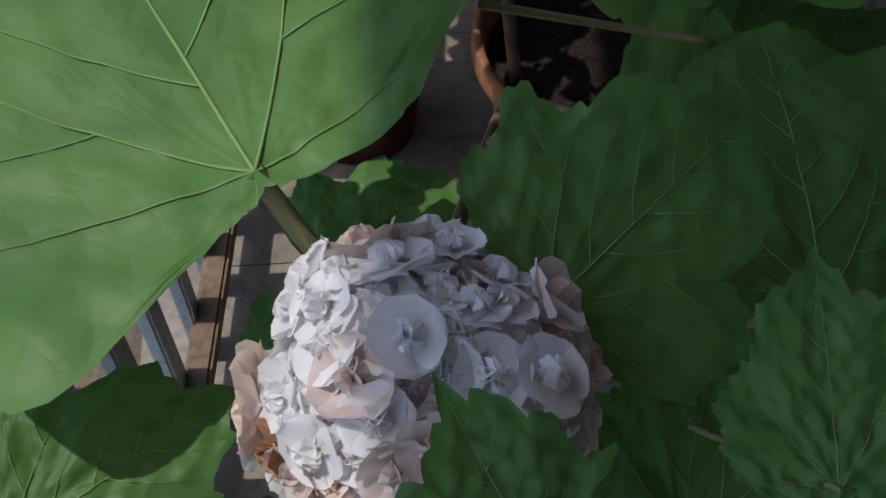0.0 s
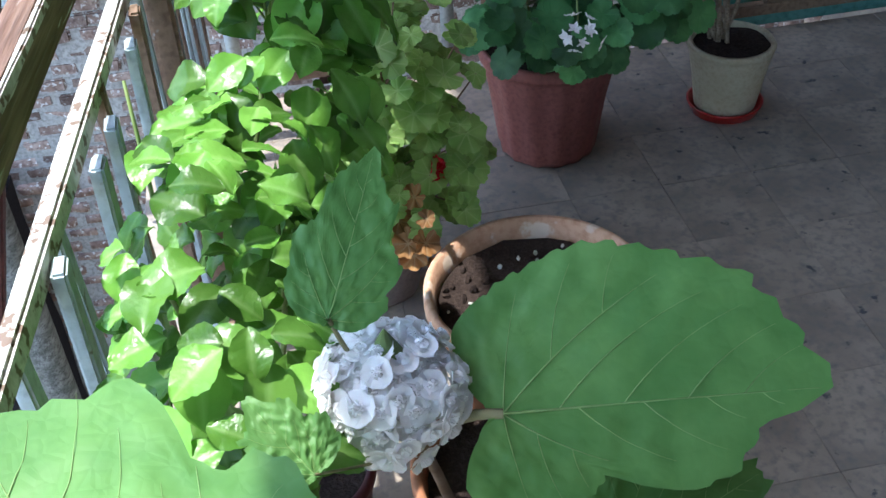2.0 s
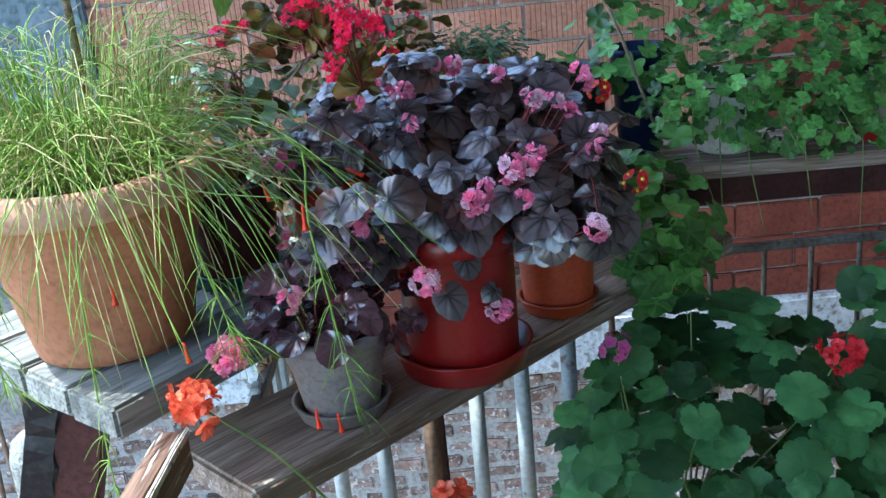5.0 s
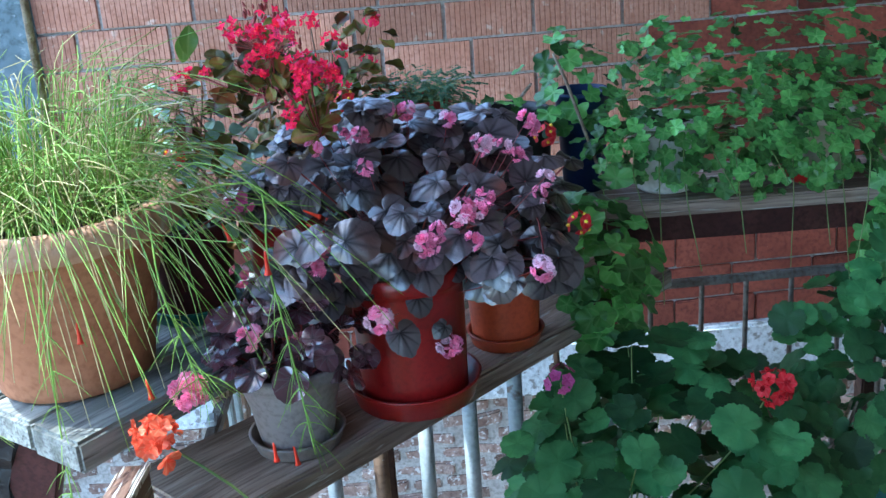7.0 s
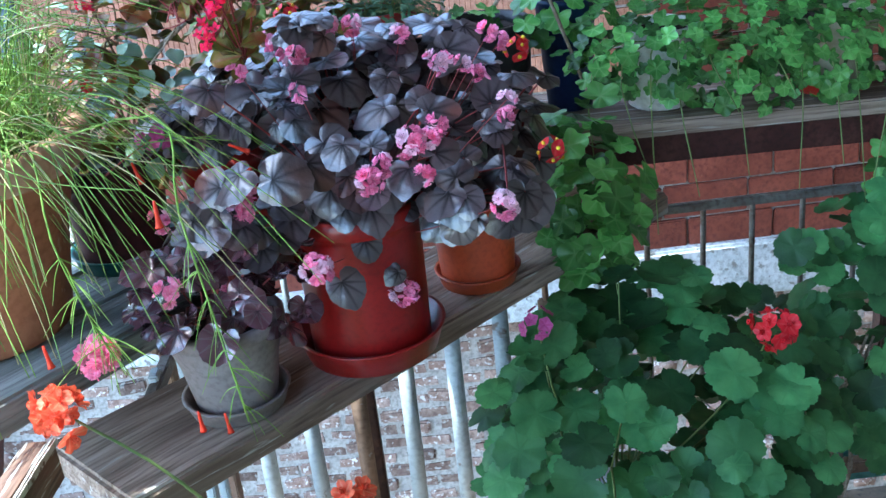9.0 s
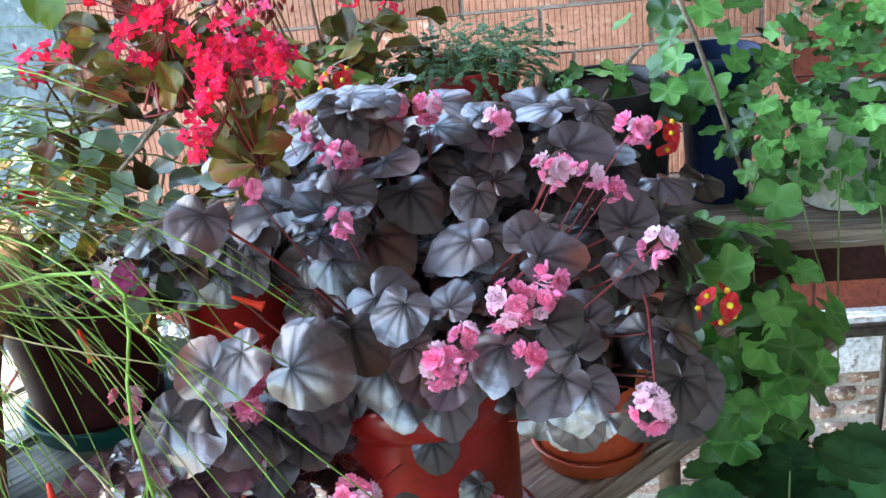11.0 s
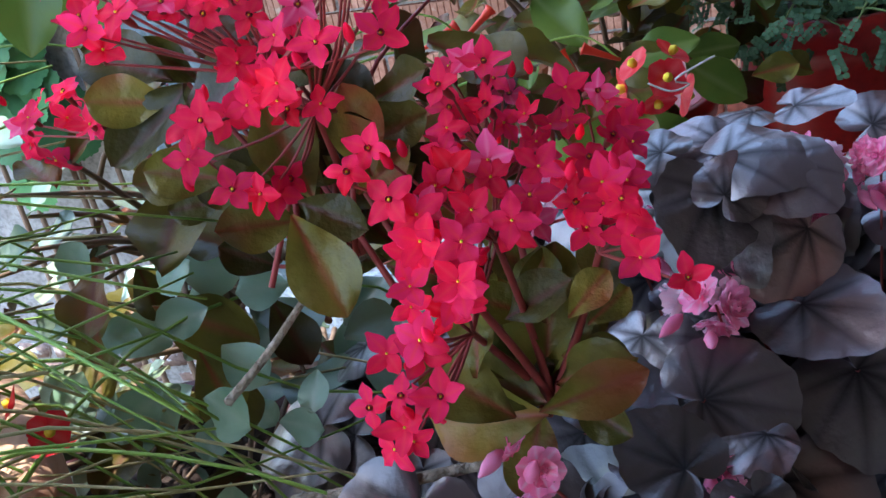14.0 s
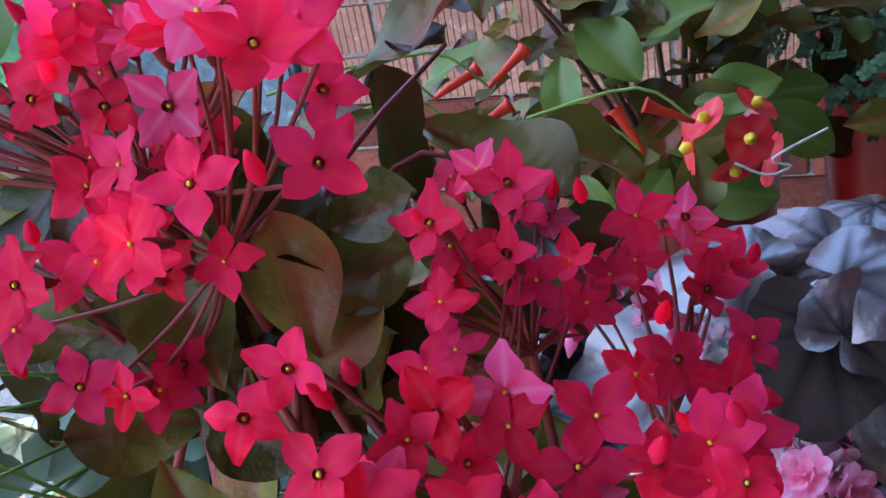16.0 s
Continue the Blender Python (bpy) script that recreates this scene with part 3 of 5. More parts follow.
# ---- pots ----
def pot(name, at, r_rim, r_base, h, mat, label, lip=0.012, lip_h=0.03, soil=0.03, saucer=None, saucer_mat=None, ribs=0, saucer_h=0.026, category="flower pot", group="", rim_mat=None):
    t = thing(name, at, label, category, group)
    base = 0.012 if saucer else 0.0
    rr = r_rim - lip
    prof = [(r_base * 0.9, 0), (r_base, 0.004), (r_base + (rr - r_base) * 0.06, h * 0.06), (r_base + (rr - r_base) * 0.5, h * 0.5), (rr - 0.0005, h - lip_h - 0.008), (rr, h - lip_h), (rr + lip * 0.9, h - lip_h + 0.003),
            (r_rim, h - lip_h + 0.008), (r_rim, h - 0.005), (r_rim - 0.004, h), (r_rim - 0.012, h - 0.001), (rr - 0.006, h - lip_h), (rr - 0.008, h - soil - 0.03)]
    me = lathe("body", prof, mat, 56, 0.002)
    if ribs:
        for v in me.vertices:
            a = math.atan2(v.co.y, v.co.x)
            if v.co.z < h - lip_h:
                f = 1 + 0.02 * (1 if math.sin(a * ribs) > 0 else -1)
                v.co.x, v.co.y = v.co.x * f, v.co.y * f
    M = Matrix.Translation(at)
    put("body", me, t, M @ pose(0, 0, base))
    if rim_mat:
        put("rim", lathe("rim", [(rr + 0.003, h - lip_h - 0.002), (r_rim + 0.002, h - lip_h + 0.006), (r_rim + 0.004, h - lip_h * 0.5), (r_rim + 0.002, h - 0.003), (r_rim - 0.006, h + 0.003), (rr - 0.004, h - 0.001), (rr - 0.009, h - lip_h)], rim_mat, 64, 0.003), t, M @ pose(0, 0, base), "pale rolled rim")
    # uneven soil
    n, verts, faces = 26, [(0, 0, 0)], []
    R = rr - 0.007
    for i in range(1, 5):
        for k in range(n):
            a = 2 * math.pi * k / n
            verts.append((R * i / 4 * math.cos(a), R * i / 4 * math.sin(a), U(-0.004, 0.004)))
    faces = [(0, 1 + k, 1 + (k + 1) % n) for k in range(n)] + [(1 + i * n + k, 1 + (i + 1) * n + k, 1 + (i + 1) * n + (k + 1) % n, 1 + i * n + (k + 1) % n) for i in range(3) for k in range(n)]
    put("soil", mesh_of("soil", verts, faces, SOIL), t, M @ pose(0, 0, base + h - soil), "dark crumbly soil")
    if saucer:
        put("saucer", lathe("saucer", [(saucer * 0.85, 0), (saucer * 0.9, 0.002), (saucer, saucer_h - 0.004), (saucer + 0.003, saucer_h), (saucer - 0.003, saucer_h), (saucer * 0.88, 0.008), (0.001, 0.007)], saucer_mat or mat, 48), t, M)
    return t


GRASS_AT = (-0.318, 1.632, 0.951)
pot("flower_pot", GRASS_AT, 0.185, 0.112, 0.265, TERRACOTTA, "large terracotta pot with a thick pale rolled rim, on the planks", 0.022, 0.045, 0.02, rim_mat=TERRACOTTA_PALE)
GREY_AT = (-0.005, 1.62, PLANK_TOP + 0.001)
pot("flower_pot", GREY_AT, 0.083, 0.056, 0.128, GREY_PLASTIC, "small grey-brown plastic pot in its saucer on the plank", 0.006, 0.022, 0.02, 0.072)
RED_AT = (0.182, 1.74, PLANK_TOP + 0.001)
pot("flower_pot", RED_AT, 0.095, 0.088, 0.224, RED_PLASTIC, "glossy dark red plastic pot in a deep saucer on the plank", 0.004, 0.03, 0.02, 0.108, saucer_h=0.04)
ORANGE_AT = (0.355, 1.92, PLANK_TOP + 0.001)
pot("flower_pot", ORANGE_AT, 0.074, 0.06, 0.135, ORANGE_PLASTIC, "orange-brown plastic pot in its saucer on the plank", 0.006, 0.024, 0.02, 0.068)
DARK_AT = (-0.168, 1.825, 0.951)
pot("flower_pot", DARK_AT, 0.083, 0.066, 0.15, MAROON, "dark maroon plastic pot standing in a dark green saucer", 0.005, 0.03, 0.02, 0.078, GREEN_PLASTIC)
KAL_POT_AT = (-0.012, 1.885, 0.951)
pot("flower_pot", KAL_POT_AT, 0.074, 0.06, 0.155, RED_PLASTIC, "dark red plastic pot tucked between the begonias", 0.005, 0.03, 0.02)
BACK_AT = (0.232, 2.24, 0.963)
pot("flower_pot", BACK_AT, 0.075, 0.058, 0.232, RED_PLASTIC, "tall dark red plastic pot on the back shelf", 0.004, 0.03, 0.015)
BAG_AT = (0.42, 2.28, 0.961)
pot("planter_bag", BAG_AT, 0.093, 0.083, 0.182, BLACK_PLASTIC, "crumpled black plastic nursery bag full of soil", 0.004, 0.02, 0.02, category="planter bag")
put("bucket", lathe("bucket", [(0.04, 0), (0.042, 0.002), (0.055, 0.2), (0.058, 0.2), (0.058, 0.21), (0.053, 0.21), (0.04, 0.01)], BLUE_PLASTIC, 32), None, pose(0.578, 2.3, 0.958), "small blue plastic bucket on the back shelf", "bucket")
WHITE_AT = (0.74, 2.26, 0.956)
pot("flower_pot", WHITE_AT, 0.075, 0.058, 0.15, WHITE_PLASTIC, "dirty white plastic pot under trailing ivy geranium", 0.005, 0.02, 0.015)
CREAM_AT = (1.06, 2.26, 0.951)
pot("flower_pot", CREAM_AT, 0.085, 0.066, 0.13, BEIGE_PLASTIC, "cream plastic pot in a red saucer under ivy geranium", 0.005, 0.02, 0.015, 0.078, RED_PLASTIC)
BIG_AT = (0.335, 1.17, 0.0)
big_pot = pot("flower_pot", BIG_AT, 0.185, 0.13, 0.225, TERRACOTTA_PALE, "wide terracotta pot of bare dark soil on the terrace floor", 0.016, 0.04, 0.035)
BROWN_AT = (0.55, 1.895, 0.0)
pot("flower_pot", BROWN_AT, 0.15, 0.105, 0.26, BROWN_PLASTIC, "ribbed dusty brown plastic pot on the terrace floor", 0.008, 0.03, 0.02, None, None, 14)
BEIGE_AT = (0.985, 1.93, 0.0)
pot("flower_pot", BEIGE_AT, 0.098, 0.07, 0.165, BEIGE_PLASTIC, "small beige plastic pot standing in a red saucer", 0.004, 0.015, 0.012, 0.085, RED_PLASTIC)
FRONT_AT = (0.232, 0.80, 0.0)
pot("flower_pot", FRONT_AT, 0.165, 0.11, 0.25, TERRACOTTA, "terracotta pot of the broad-leaved shrub on the floor", 0.014, 0.035, 0.04)
SHRUB_AT = (-0.07, 0.90, 0.0)
pot("flower_pot", SHRUB_AT, 0.1, 0.078, 0.2, MAROON, "dark maroon plastic pot of the glossy shrub beside the railing", 0.006, 0.02, 0.02)
PALEGER_AT = (0.11, 1.5, 0.0)
pot("flower_pot", PALEGER_AT, 0.1, 0.075, 0.19, GREY_PLASTIC, "dark plastic pot of a leggy geranium beside the railing", 0.006, 0.02, 0.02)

# ---- flowers ----
def rosette(name, petals, r, mat, layers=3, width=0.7, curl=-0.6, center=None, seed=1):
    """A double flower: layered petals opening upwards."""
    rg = random.Random(seed)
    parts = []
    for l in range(layers):
        f = 1 - l / (layers + 0.4)
        for k in range(petals):
            b = blade("petal", r * f, r * f * width * 1.3, mat, 6, 8, 0.05, curl * (1 + l * 0.4), 0.66 if layers > 1 else 0.47, r * 0.07, tip=0.5 if layers > 1 else 1.25)
            tilt = 12 + 55 * l / max(layers - 1, 1) + rg.uniform(-10, 10)
            parts.append((b, pose(0, 0, 0, 0, 0, 360 * (k + 0.5 * l) / petals + rg.uniform(-9, 9)) @ pose(0, 0, 0.0008 * l, tilt), 0))
    mats = [mat]
    if center:
        ball = bmesh.new()
        bmesh.ops.create_icosphere(ball, subdivisions=1, radius=r * 0.06)
        bm_me = bpy.data.meshes.new("c")
        ball.to_mesh(bm_me)
        ball.free()
        parts.append((bm_me, pose(0, 0, r * 0.05), 1))
        mats.append(center)
    return join(name, parts, mats)


def bud(name, r, mat):
    return lathe(name, [(0.0002, 0), (r * 0.6, r * 0.5), (r, r * 1.7), (r * 0.75, r * 3.1), (0.0003, r * 4.4)], mat, 8)


WHITE_FL = [rosette("flower", 6, 0.0146, WHITE_PETAL, 2, 1.0, -0.1 * s, None, s) for s in (1, 2, 3, 4)]
WITHER_FL = [rosette("flower", 5, 0.012, BROWN_PETAL, 2, 0.6, -1.0, None, s) for s in (4, 5)]
FADED_FL = [rosette("flower", 6, 0.0145, FADED_PETAL, 2, 0.95, -0.3 - 0.2 * s, None, s) for s in (1, 3)]
PINK_FL = [rosette("flower", 8, 0.0135, PINK_PETAL, 4, 0.42, -0.5, None, 6), rosette("flower", 8, 0.0135, PINK_PALE, 4, 0.42, -0.5, None, 7), rosette("flower", 7, 0.012, PINK_PETAL, 3, 0.5, -0.2, None, 8)]
PINK_BUD = bud("bud", 0.003, PINK_PETAL)
KAL_FL = [rosette("flower", 4, 0.0102, RED_PETAL, 1, 0.44, -0.6 + 0.4 * s, YELLOW, 10 + s) for s in range(4)]
KAL_FL_PINK = rosette("flower", 4, 0.0098, ROSE_PETAL, 1, 0.46, -0.2, YELLOW, 14)
KAL_CALYX = lathe("calyx", [(0.0006, 0), (0.0011, 0.002), (0.0013, 0.006), (0.0008, 0.009)], STEM_RED, 7)
KAL_BUD = bud("bud", 0.0015, RED_PETAL)
DRY_BUD = bud("bud", 0.0026, STEM_RED)
CORAL_FL = rosette("flower", 6, 0.0185, CORAL_PETAL, 2, 0.5, -0.2, None, 20)
RED_FL = rosette("flower", 6, 0.017, CRIMSON_PETAL, 2, 0.55, -0.2, None, 21)
WHITE5_FL = rosette("flower", 5, 0.017, WHITE_PETAL, 1, 0.42, 0.1, None, 22)
MAGENTA_FL = rosette("flower", 5, 0.014, MAGENTA_PETAL, 1, 0.75, 0.1, None, 23)
ANGEL_FL = join("flower", [(blade("p", 0.013, 0.014, CRIMSON_PETAL, 4, 4, 0.1, 0.2, 0.6), pose(0, 0, 0, 20, 0, a), 0) for a in (0, 95, 180, 265)]
                + [(lathe("s", [(0.0003, 0), (0.0025, 0.002), (0.003, 0.005), (0.0003, 0.007)], YELLOW, 8), Matrix(), 1)], [CRIMSON_PETAL, YELLOW])
TUBE_FL = lathe("flower", [(0.0012, 0), (0.0018, 0.006), (0.0024, 0.018), (0.0034, 0.024), (0.0045, 0.026), (0.002, 0.025)], TUBE_RED, 10)


def head(parent, at, r, meshes, n, normal=(0, -0.4, 0.9), seed=0, squash=0.75, name="flower", cover=0.2, scale=(0.85, 1.15), reach=(0.78, 1.1)):
    """A rounded cluster of flowers on short stalks."""
    rg = random.Random(seed)
    N = Vector(normal).normalized()
    q = Vector((0, 0, 1)).rotation_difference(N)
    golden = math.pi * (3 - 5 ** 0.5)
    for k in range(n):
        c = 1 - (1 - (-cover)) * (k + 0.5) / n
        s = math.sqrt(max(0, 1 - c * c))
        d = Vector((s * math.cos(k * golden), s * math.sin(k * golden), c))
        p = Vector(at) + q @ Vector((d.x * r, d.y * r, d.z * r * squash)) * rg.uniform(*reach)
        nd = (q @ d) + Vector((rg.uniform(-0.3, 0.3), rg.uniform(-0.3, 0.3), rg.uniform(-0.3, 0.3)))
        put(name, rg.choice(meshes), parent, facing(p, nd, (rg.uniform(-1, 1), rg.uniform(-1, 1), rg.uniform(-1, 1)), rg.uniform(*scale)))


def stem(parent, pts, r0, r1, mat, name="stem"):
    return put(name, tube(name, pts, r0, r1, mat), parent)


# ---- leaf shapes ----
def scalloped(R, k=9, depth=0.1, notch=0.6):
    def r(a):
        x = abs(a) / math.pi
        return R * (1 - depth + depth * abs(math.cos(k * a / 2)) ** 0.6 + 0.03 * math.sin(5 * k * a)) * (1 - notch * max(0, (x - 0.85) / 0.15) ** 1.3)
    return r


def pointed(R, k=5, depth=0.3):
    def r(a):
        x = abs(a) / math.pi
        return R * (1 - depth + depth * abs(math.cos(k * a / 2))) * (1 - 0.6 * max(0, (x - 0.8) / 0.2))
    return r


def begonia_outline(R, tip=0.12):
    """Outline of a lopsided heart-shaped leaf whose stalk joins close to its edge."""
    skew, ph = U(-0.16, 0.16), U(0, 6)

    def r(a):
        x = abs(a) / math.pi
        body = 0.7 + 0.4 * math.cos(a) + tip * math.exp(-(a / 0.3) ** 2) + 0.22 * math.exp(-((x - 0.72) / 0.22) ** 2)
        return R * (1 + skew * math.sin(a)) * body * (1 + 0.015 * math.sin(11 * a + ph) + 0.012 * math.sin(23 * a)) * (1 - 0.8 * max(0, (x - 0.87) / 0.13) ** 1.4)
    return r


GER_LEAF = [radial("leaf", scalloped(0.036, 11, 0.1, 0.5), GERANIUM, 5, 88, U(-0.15, 0.35), 0.008, 7, 0.10, 2.5, 0.0, 0.0014) for _ in range(5)]
GER_PALE = [radial("leaf", scalloped(0.029, 9, 0.13, 0.45), GERANIUM_LIGHT, 5, 66, U(-0.1, 0.25), 0.012, 7, 0.10, 2.5, 0.0, 0.002) for _ in range(5)]
GER_DRY = radial("leaf", scalloped(0.028, 7, 0.16), DRY_LEAF, 4, 42, 0.6, 0.1, 7, 0.1, 2.5, 0.3, 0.006)
BEG_LEAF = [radial("leaf", begonia_outline(U(0.033, 0.039), U(0.04, 0.2)), BEGONIA, 14, 144, U(-0.34, 0.18), U(0.003, 0.007), RNG.choice((6, 7, 8)), U(0.22, 0.42), 1.75, U(0.0, 0.3), U(0.001, 0.0022), 0.0013) for _ in range(12)]
BEG_SMALL = [radial("leaf", begonia_outline(U(0.022, 0.026), 0.08), BEGONIA_RED, 8, 96, U(-0.4, 0.5), U(0.002, 0.006), 7, 0.2, 1.75, U(0.0, 0.4), 0.0015, 0.0012) for _ in range(6)]
IVY_LEAF = [radial("leaf", pointed(0.026, 5, U(0.18, 0.3)), IVY, 4, 40, U(-0.2, 0.3), 0.012, 5, 0.12, 2.3, 0.1, 0.0018) for _ in range(6)]
GLOSS_LEAF = [blade("leaf", 0.062, 0.044, GLOSSY, 8, 16, 0.2, U(0.2, 0.9), U(0.45, 0.55), U(0.0018, 0.0042), 0.12, U(-0.3, 0.3), 0.0012) for _ in range(6)]
KALL = [blade("leaf", 0.047, 0.030, KAL_LEAF, 8, 14, 0.45, U(-0.6, 0.3), 0.6, 0.0032, ribs=0.0004, pairs=4.0) for _ in range(6)]
KAL_BIG = blade("leaf", 0.056, 0.032, KAL_GREEN, 8, 12, 0.3, 0.2, 0.5, 0.002)
KALG = [blade("leaf", 0.03, 0.025, KAL_GREY, 6, 7, 0.2, U(-0.3, 0.4), 0.58, 0.0015) for _ in range(4)]
FERN_LEAF = [join("leaf", [(blade("p", 0.009, 0.008, FERN, 4, 4, 0.1, 0.3), pose(0, 0.007 * k, U(-0.001, 0.001), 0, U(-25, 25), s * U(45, 75)), 0) for k in range(6) for s in (-1, 1)], [FERN]) for _ in range(4)]


def bush(t, c, r, n, meshes, seed, up=0.5, scale=(0.7, 1.2), face=(0, -0.55, 0.6), stem_from=None, stem_mat=STEM_GREEN, stem_r=0.0016, shell=0.45, stems=0.5):
    """Leaves through an ellipsoid, each turned outwards and to the light, some on visible stalks."""
    rg = random.Random(seed)
    for p, d in spray(c, r, n, rg, shell, up):
        nd = d * 0.7 + Vector(face) + Vector((rg.uniform(-0.45, 0.45), rg.uniform(-0.45, 0.45), rg.uniform(-0.3, 0.45)))
        tip = Vector((rg.uniform(-1, 1), rg.uniform(-1, 0.6), rg.uniform(-1.0, 0.4))) + d * 0.6
        put("leaf", rg.choice(meshes), t, facing(p, nd, tip, rg.uniform(*scale)))
        if stem_from and rg.random() < stems:
            s = Vector(stem_from) + Vector((rg.uniform(-0.03, 0.03), rg.uniform(-0.03, 0.03), 0))
            mid = (s + p) / 2 + Vector((rg.uniform(-0.02, 0.02), rg.uniform(-0.02, 0.02), 0.02))
            stem(t, [s, mid, p], stem_r * 1.6, stem_r * 0.7, stem_mat)


# ---- broad-leaved shrub with white flower heads, close to the lens ----
clero = thing("flowering_shrub", (FRONT_AT[0], FRONT_AT[1], 0.21), "broad-leaved shrub with double white flower heads in the terracotta pot", "shrub")


OUTLINE = ((0, 1.0), (4, 0.94), (9, 0.86), (18, 0.80), (25, 0.77), (32, 0.60), (40, 0.58), (50, 0.63), (55, 0.62), (63, 0.50), (70, 0.48), (75, 0.48), (84, 0.38), (94, 0.27), (105, 0.14), (118, 0.07), (180, 0.03))


WIDE = ((0, 1.04), (8, 1.0), (13, 0.98), (21, 1.0), (24, 0.89), (28, 0.74), (31, 0.70), (33, 0.695), (37, 0.765), (44, 0.72), (50, 0.67), (55, 0.58), (63, 0.54), (71, 0.48), (74, 0.376), (79, 0.32), (93, 0.22), (110, 0.1), (130, 0.05), (180, 0.03))

BACK = WIDE[:14] + ((90, 0.46), (112, 0.43), (117, 0.37), (121, 0.2), (128, 0.1), (142, 0.06), (180, 0.03))


LOBED = ((0, 1.0), (10, 0.93), (20, 0.88), (24, 0.86), (34, 0.75), (45, 0.66), (61, 0.57), (75, 0.45), (97, 0.34), (117, 0.28), (135, 0.14), (150, 0.06), (180, 0.03))
NARROW = ((0, 1.0), (6, 0.8), (10, 0.75), (20, 0.67), (28, 0.55), (35, 0.34), (59, 0.335), (75, 0.355), (100, 0.29), (122, 0.23), (140, 0.1), (160, 0.05), (180, 0.03))


def outline(L, seed):
    OUT = {1: WIDE, 2: NARROW}.get(seed, OUTLINE)
    rg = random.Random(seed)
    ph, vary = rg.uniform(0, 6), [rg.uniform(0.98, 1.02) if seed < 3 else rg.uniform(0.93, 1.07) for _ in OUT]

    def r(a):
        d = abs(math.degrees(a))
        rows = {1: BACK, 2: LOBED}.get(seed, OUT) if a < 0 else OUT
        for k in range(len(rows) - 1):
            (x0, y0), (x1, y1) = rows[k], rows[k + 1]
            if d <= x1:
                f = (d - x0) / (x1 - x0)
                v0, v1 = (y0 * vary[k], y1 * vary[k + 1]) if a > 0 else (y0 * vary[-(k % 7) - 1], y1 * vary[-((k + 1) % 7) - 1])
                base = (v0 if k else y0) + (v1 - (v0 if k else y0)) * f
                break
        tooth = (0.05 if seed == 1 else 0.075) * (abs(((d / 7 + ph) % 1) - 0.3)) if d < 95 else 0
        return L * base * (1 - tooth)
    return r


def big_leaf(base, tip, normal, seed, petiole=None, wide=1.0):
    """Broad lobed leaf: quilted blade with raised midrib and side veins."""
    base, tip = Vector(base), Vector(tip)
    L = (tip - base).length
    rim, rings, segs = outline(L, seed), 26, 180
    rg = random.Random(seed)
    VA = (0, radians(34), -radians(40), radians(70), -radians(74))
    off = Vector((rg.uniform(0, 9), rg.uniform(0, 9), 0))

    def height(x, y):
        rr, a = math.hypot(x, y), math.atan2(x, y)
        z = -(0.03 if seed == 1 else 0.10) * rr * rr / L * 1.6 + 0.05 * L * math.sin(2.1 * a + seed) * (rr / L) ** 2
        near = min(rr * abs(math.sin(a - v)) if abs(a - v) < 1.5 else 9 for v in VA)
        z += -0.0030 * math.exp(-(near / (0.028 * L / 0.25)) ** 2) + 0.0030 * noise.noise(Vector((x, y, 0)) * (58 * 0.25 / L) + off) + 0.0010 * noise.noise(Vector((x, y, 0)) * (150 * 0.25 / L) + off)
        return z
    verts, faces = [(0, 0, 0)], []
    for i in range(1, rings + 1):
        for k in range(segs):
            a = -math.pi + 2 * math.pi * k / segs
            r = rim(a) * i / rings
            x, y = r * math.sin(a) * wide, r * math.cos(a)
            verts.append((x, y, height(x, y)))
    faces = [(0, 1 + (k + 1) % segs, 1 + k) for k in range(segs)]
    for i in range(rings - 1):
        for k in range(segs):
            p, q = 1 + i * segs, 1 + (i + 1) * segs
            faces.append((p + k, p + (k + 1) % segs, q + (k + 1) % segs, q + k))
    M = facing(base, normal, tip - base)
    leaf = put("leaf", mesh_of("leaf", verts, faces, BIG_LEAF), clero, M)

    def rib(p0, ang, reach, w0, w1, bend=0.0):
        d, pts, r1 = 0.0, [], 0.0
        while d < L * 1.1:
            x, y = p0[0] + d * math.sin(ang), p0[1] + d * math.cos(ang)
            if math.hypot(x / wide, y) > rim(math.atan2(x / wide, y)) * reach:
                break
            r1, d = d, d + 0.004
        for k in range(13):
            f = k / 12 * r1
            aa = ang - bend * (k / 12)
            x, y = p0[0] + f * math.sin(aa), p0[1] + f * math.cos(aa)
            pts.append((x, y, height(x, y) + 0.0007))
        put("vein", tube("vein", pts, w0 * 0.64, w1 * 0.55, VEIN, 5), leaf, M)
        return pts
    s = L / 0.25
    mid = rib((0, 0), 0, 0.97, 0.0015 * s, 0.0004 * s)
    for sg in (-1, 1):
        low = rib((0, 0), sg * radians(46 if sg < 0 else 38), 0.96, 0.0012 * s, 0.0003 * s, sg * 0.16)
        rib((0, 0), sg * radians(84), 0.92, 0.0008 * s, 0.0002 * s, sg * 0.1)
        for k, f in enumerate((0.2, 0.4, 0.6, 0.78)):
            p = (0.0, mid[-1][1] * (f + 0.03 * sg))
            rib(p, sg * radians(48), 0.95, (0.0009 - 0.0001 * k) * s, 0.0002 * s, sg * 0.25)
        for k in (4, 8):
            rib(low[k][:2], sg * radians(84), 0.94, 0.0006 * s, 0.0002 * s, sg * 0.2)
    if petiole:
        stem(clero, [base] + [Vector(p) for p in petiole], 0.0036 * s, 0.0046 * s, PETIOLE, "petiole")
    return leaf


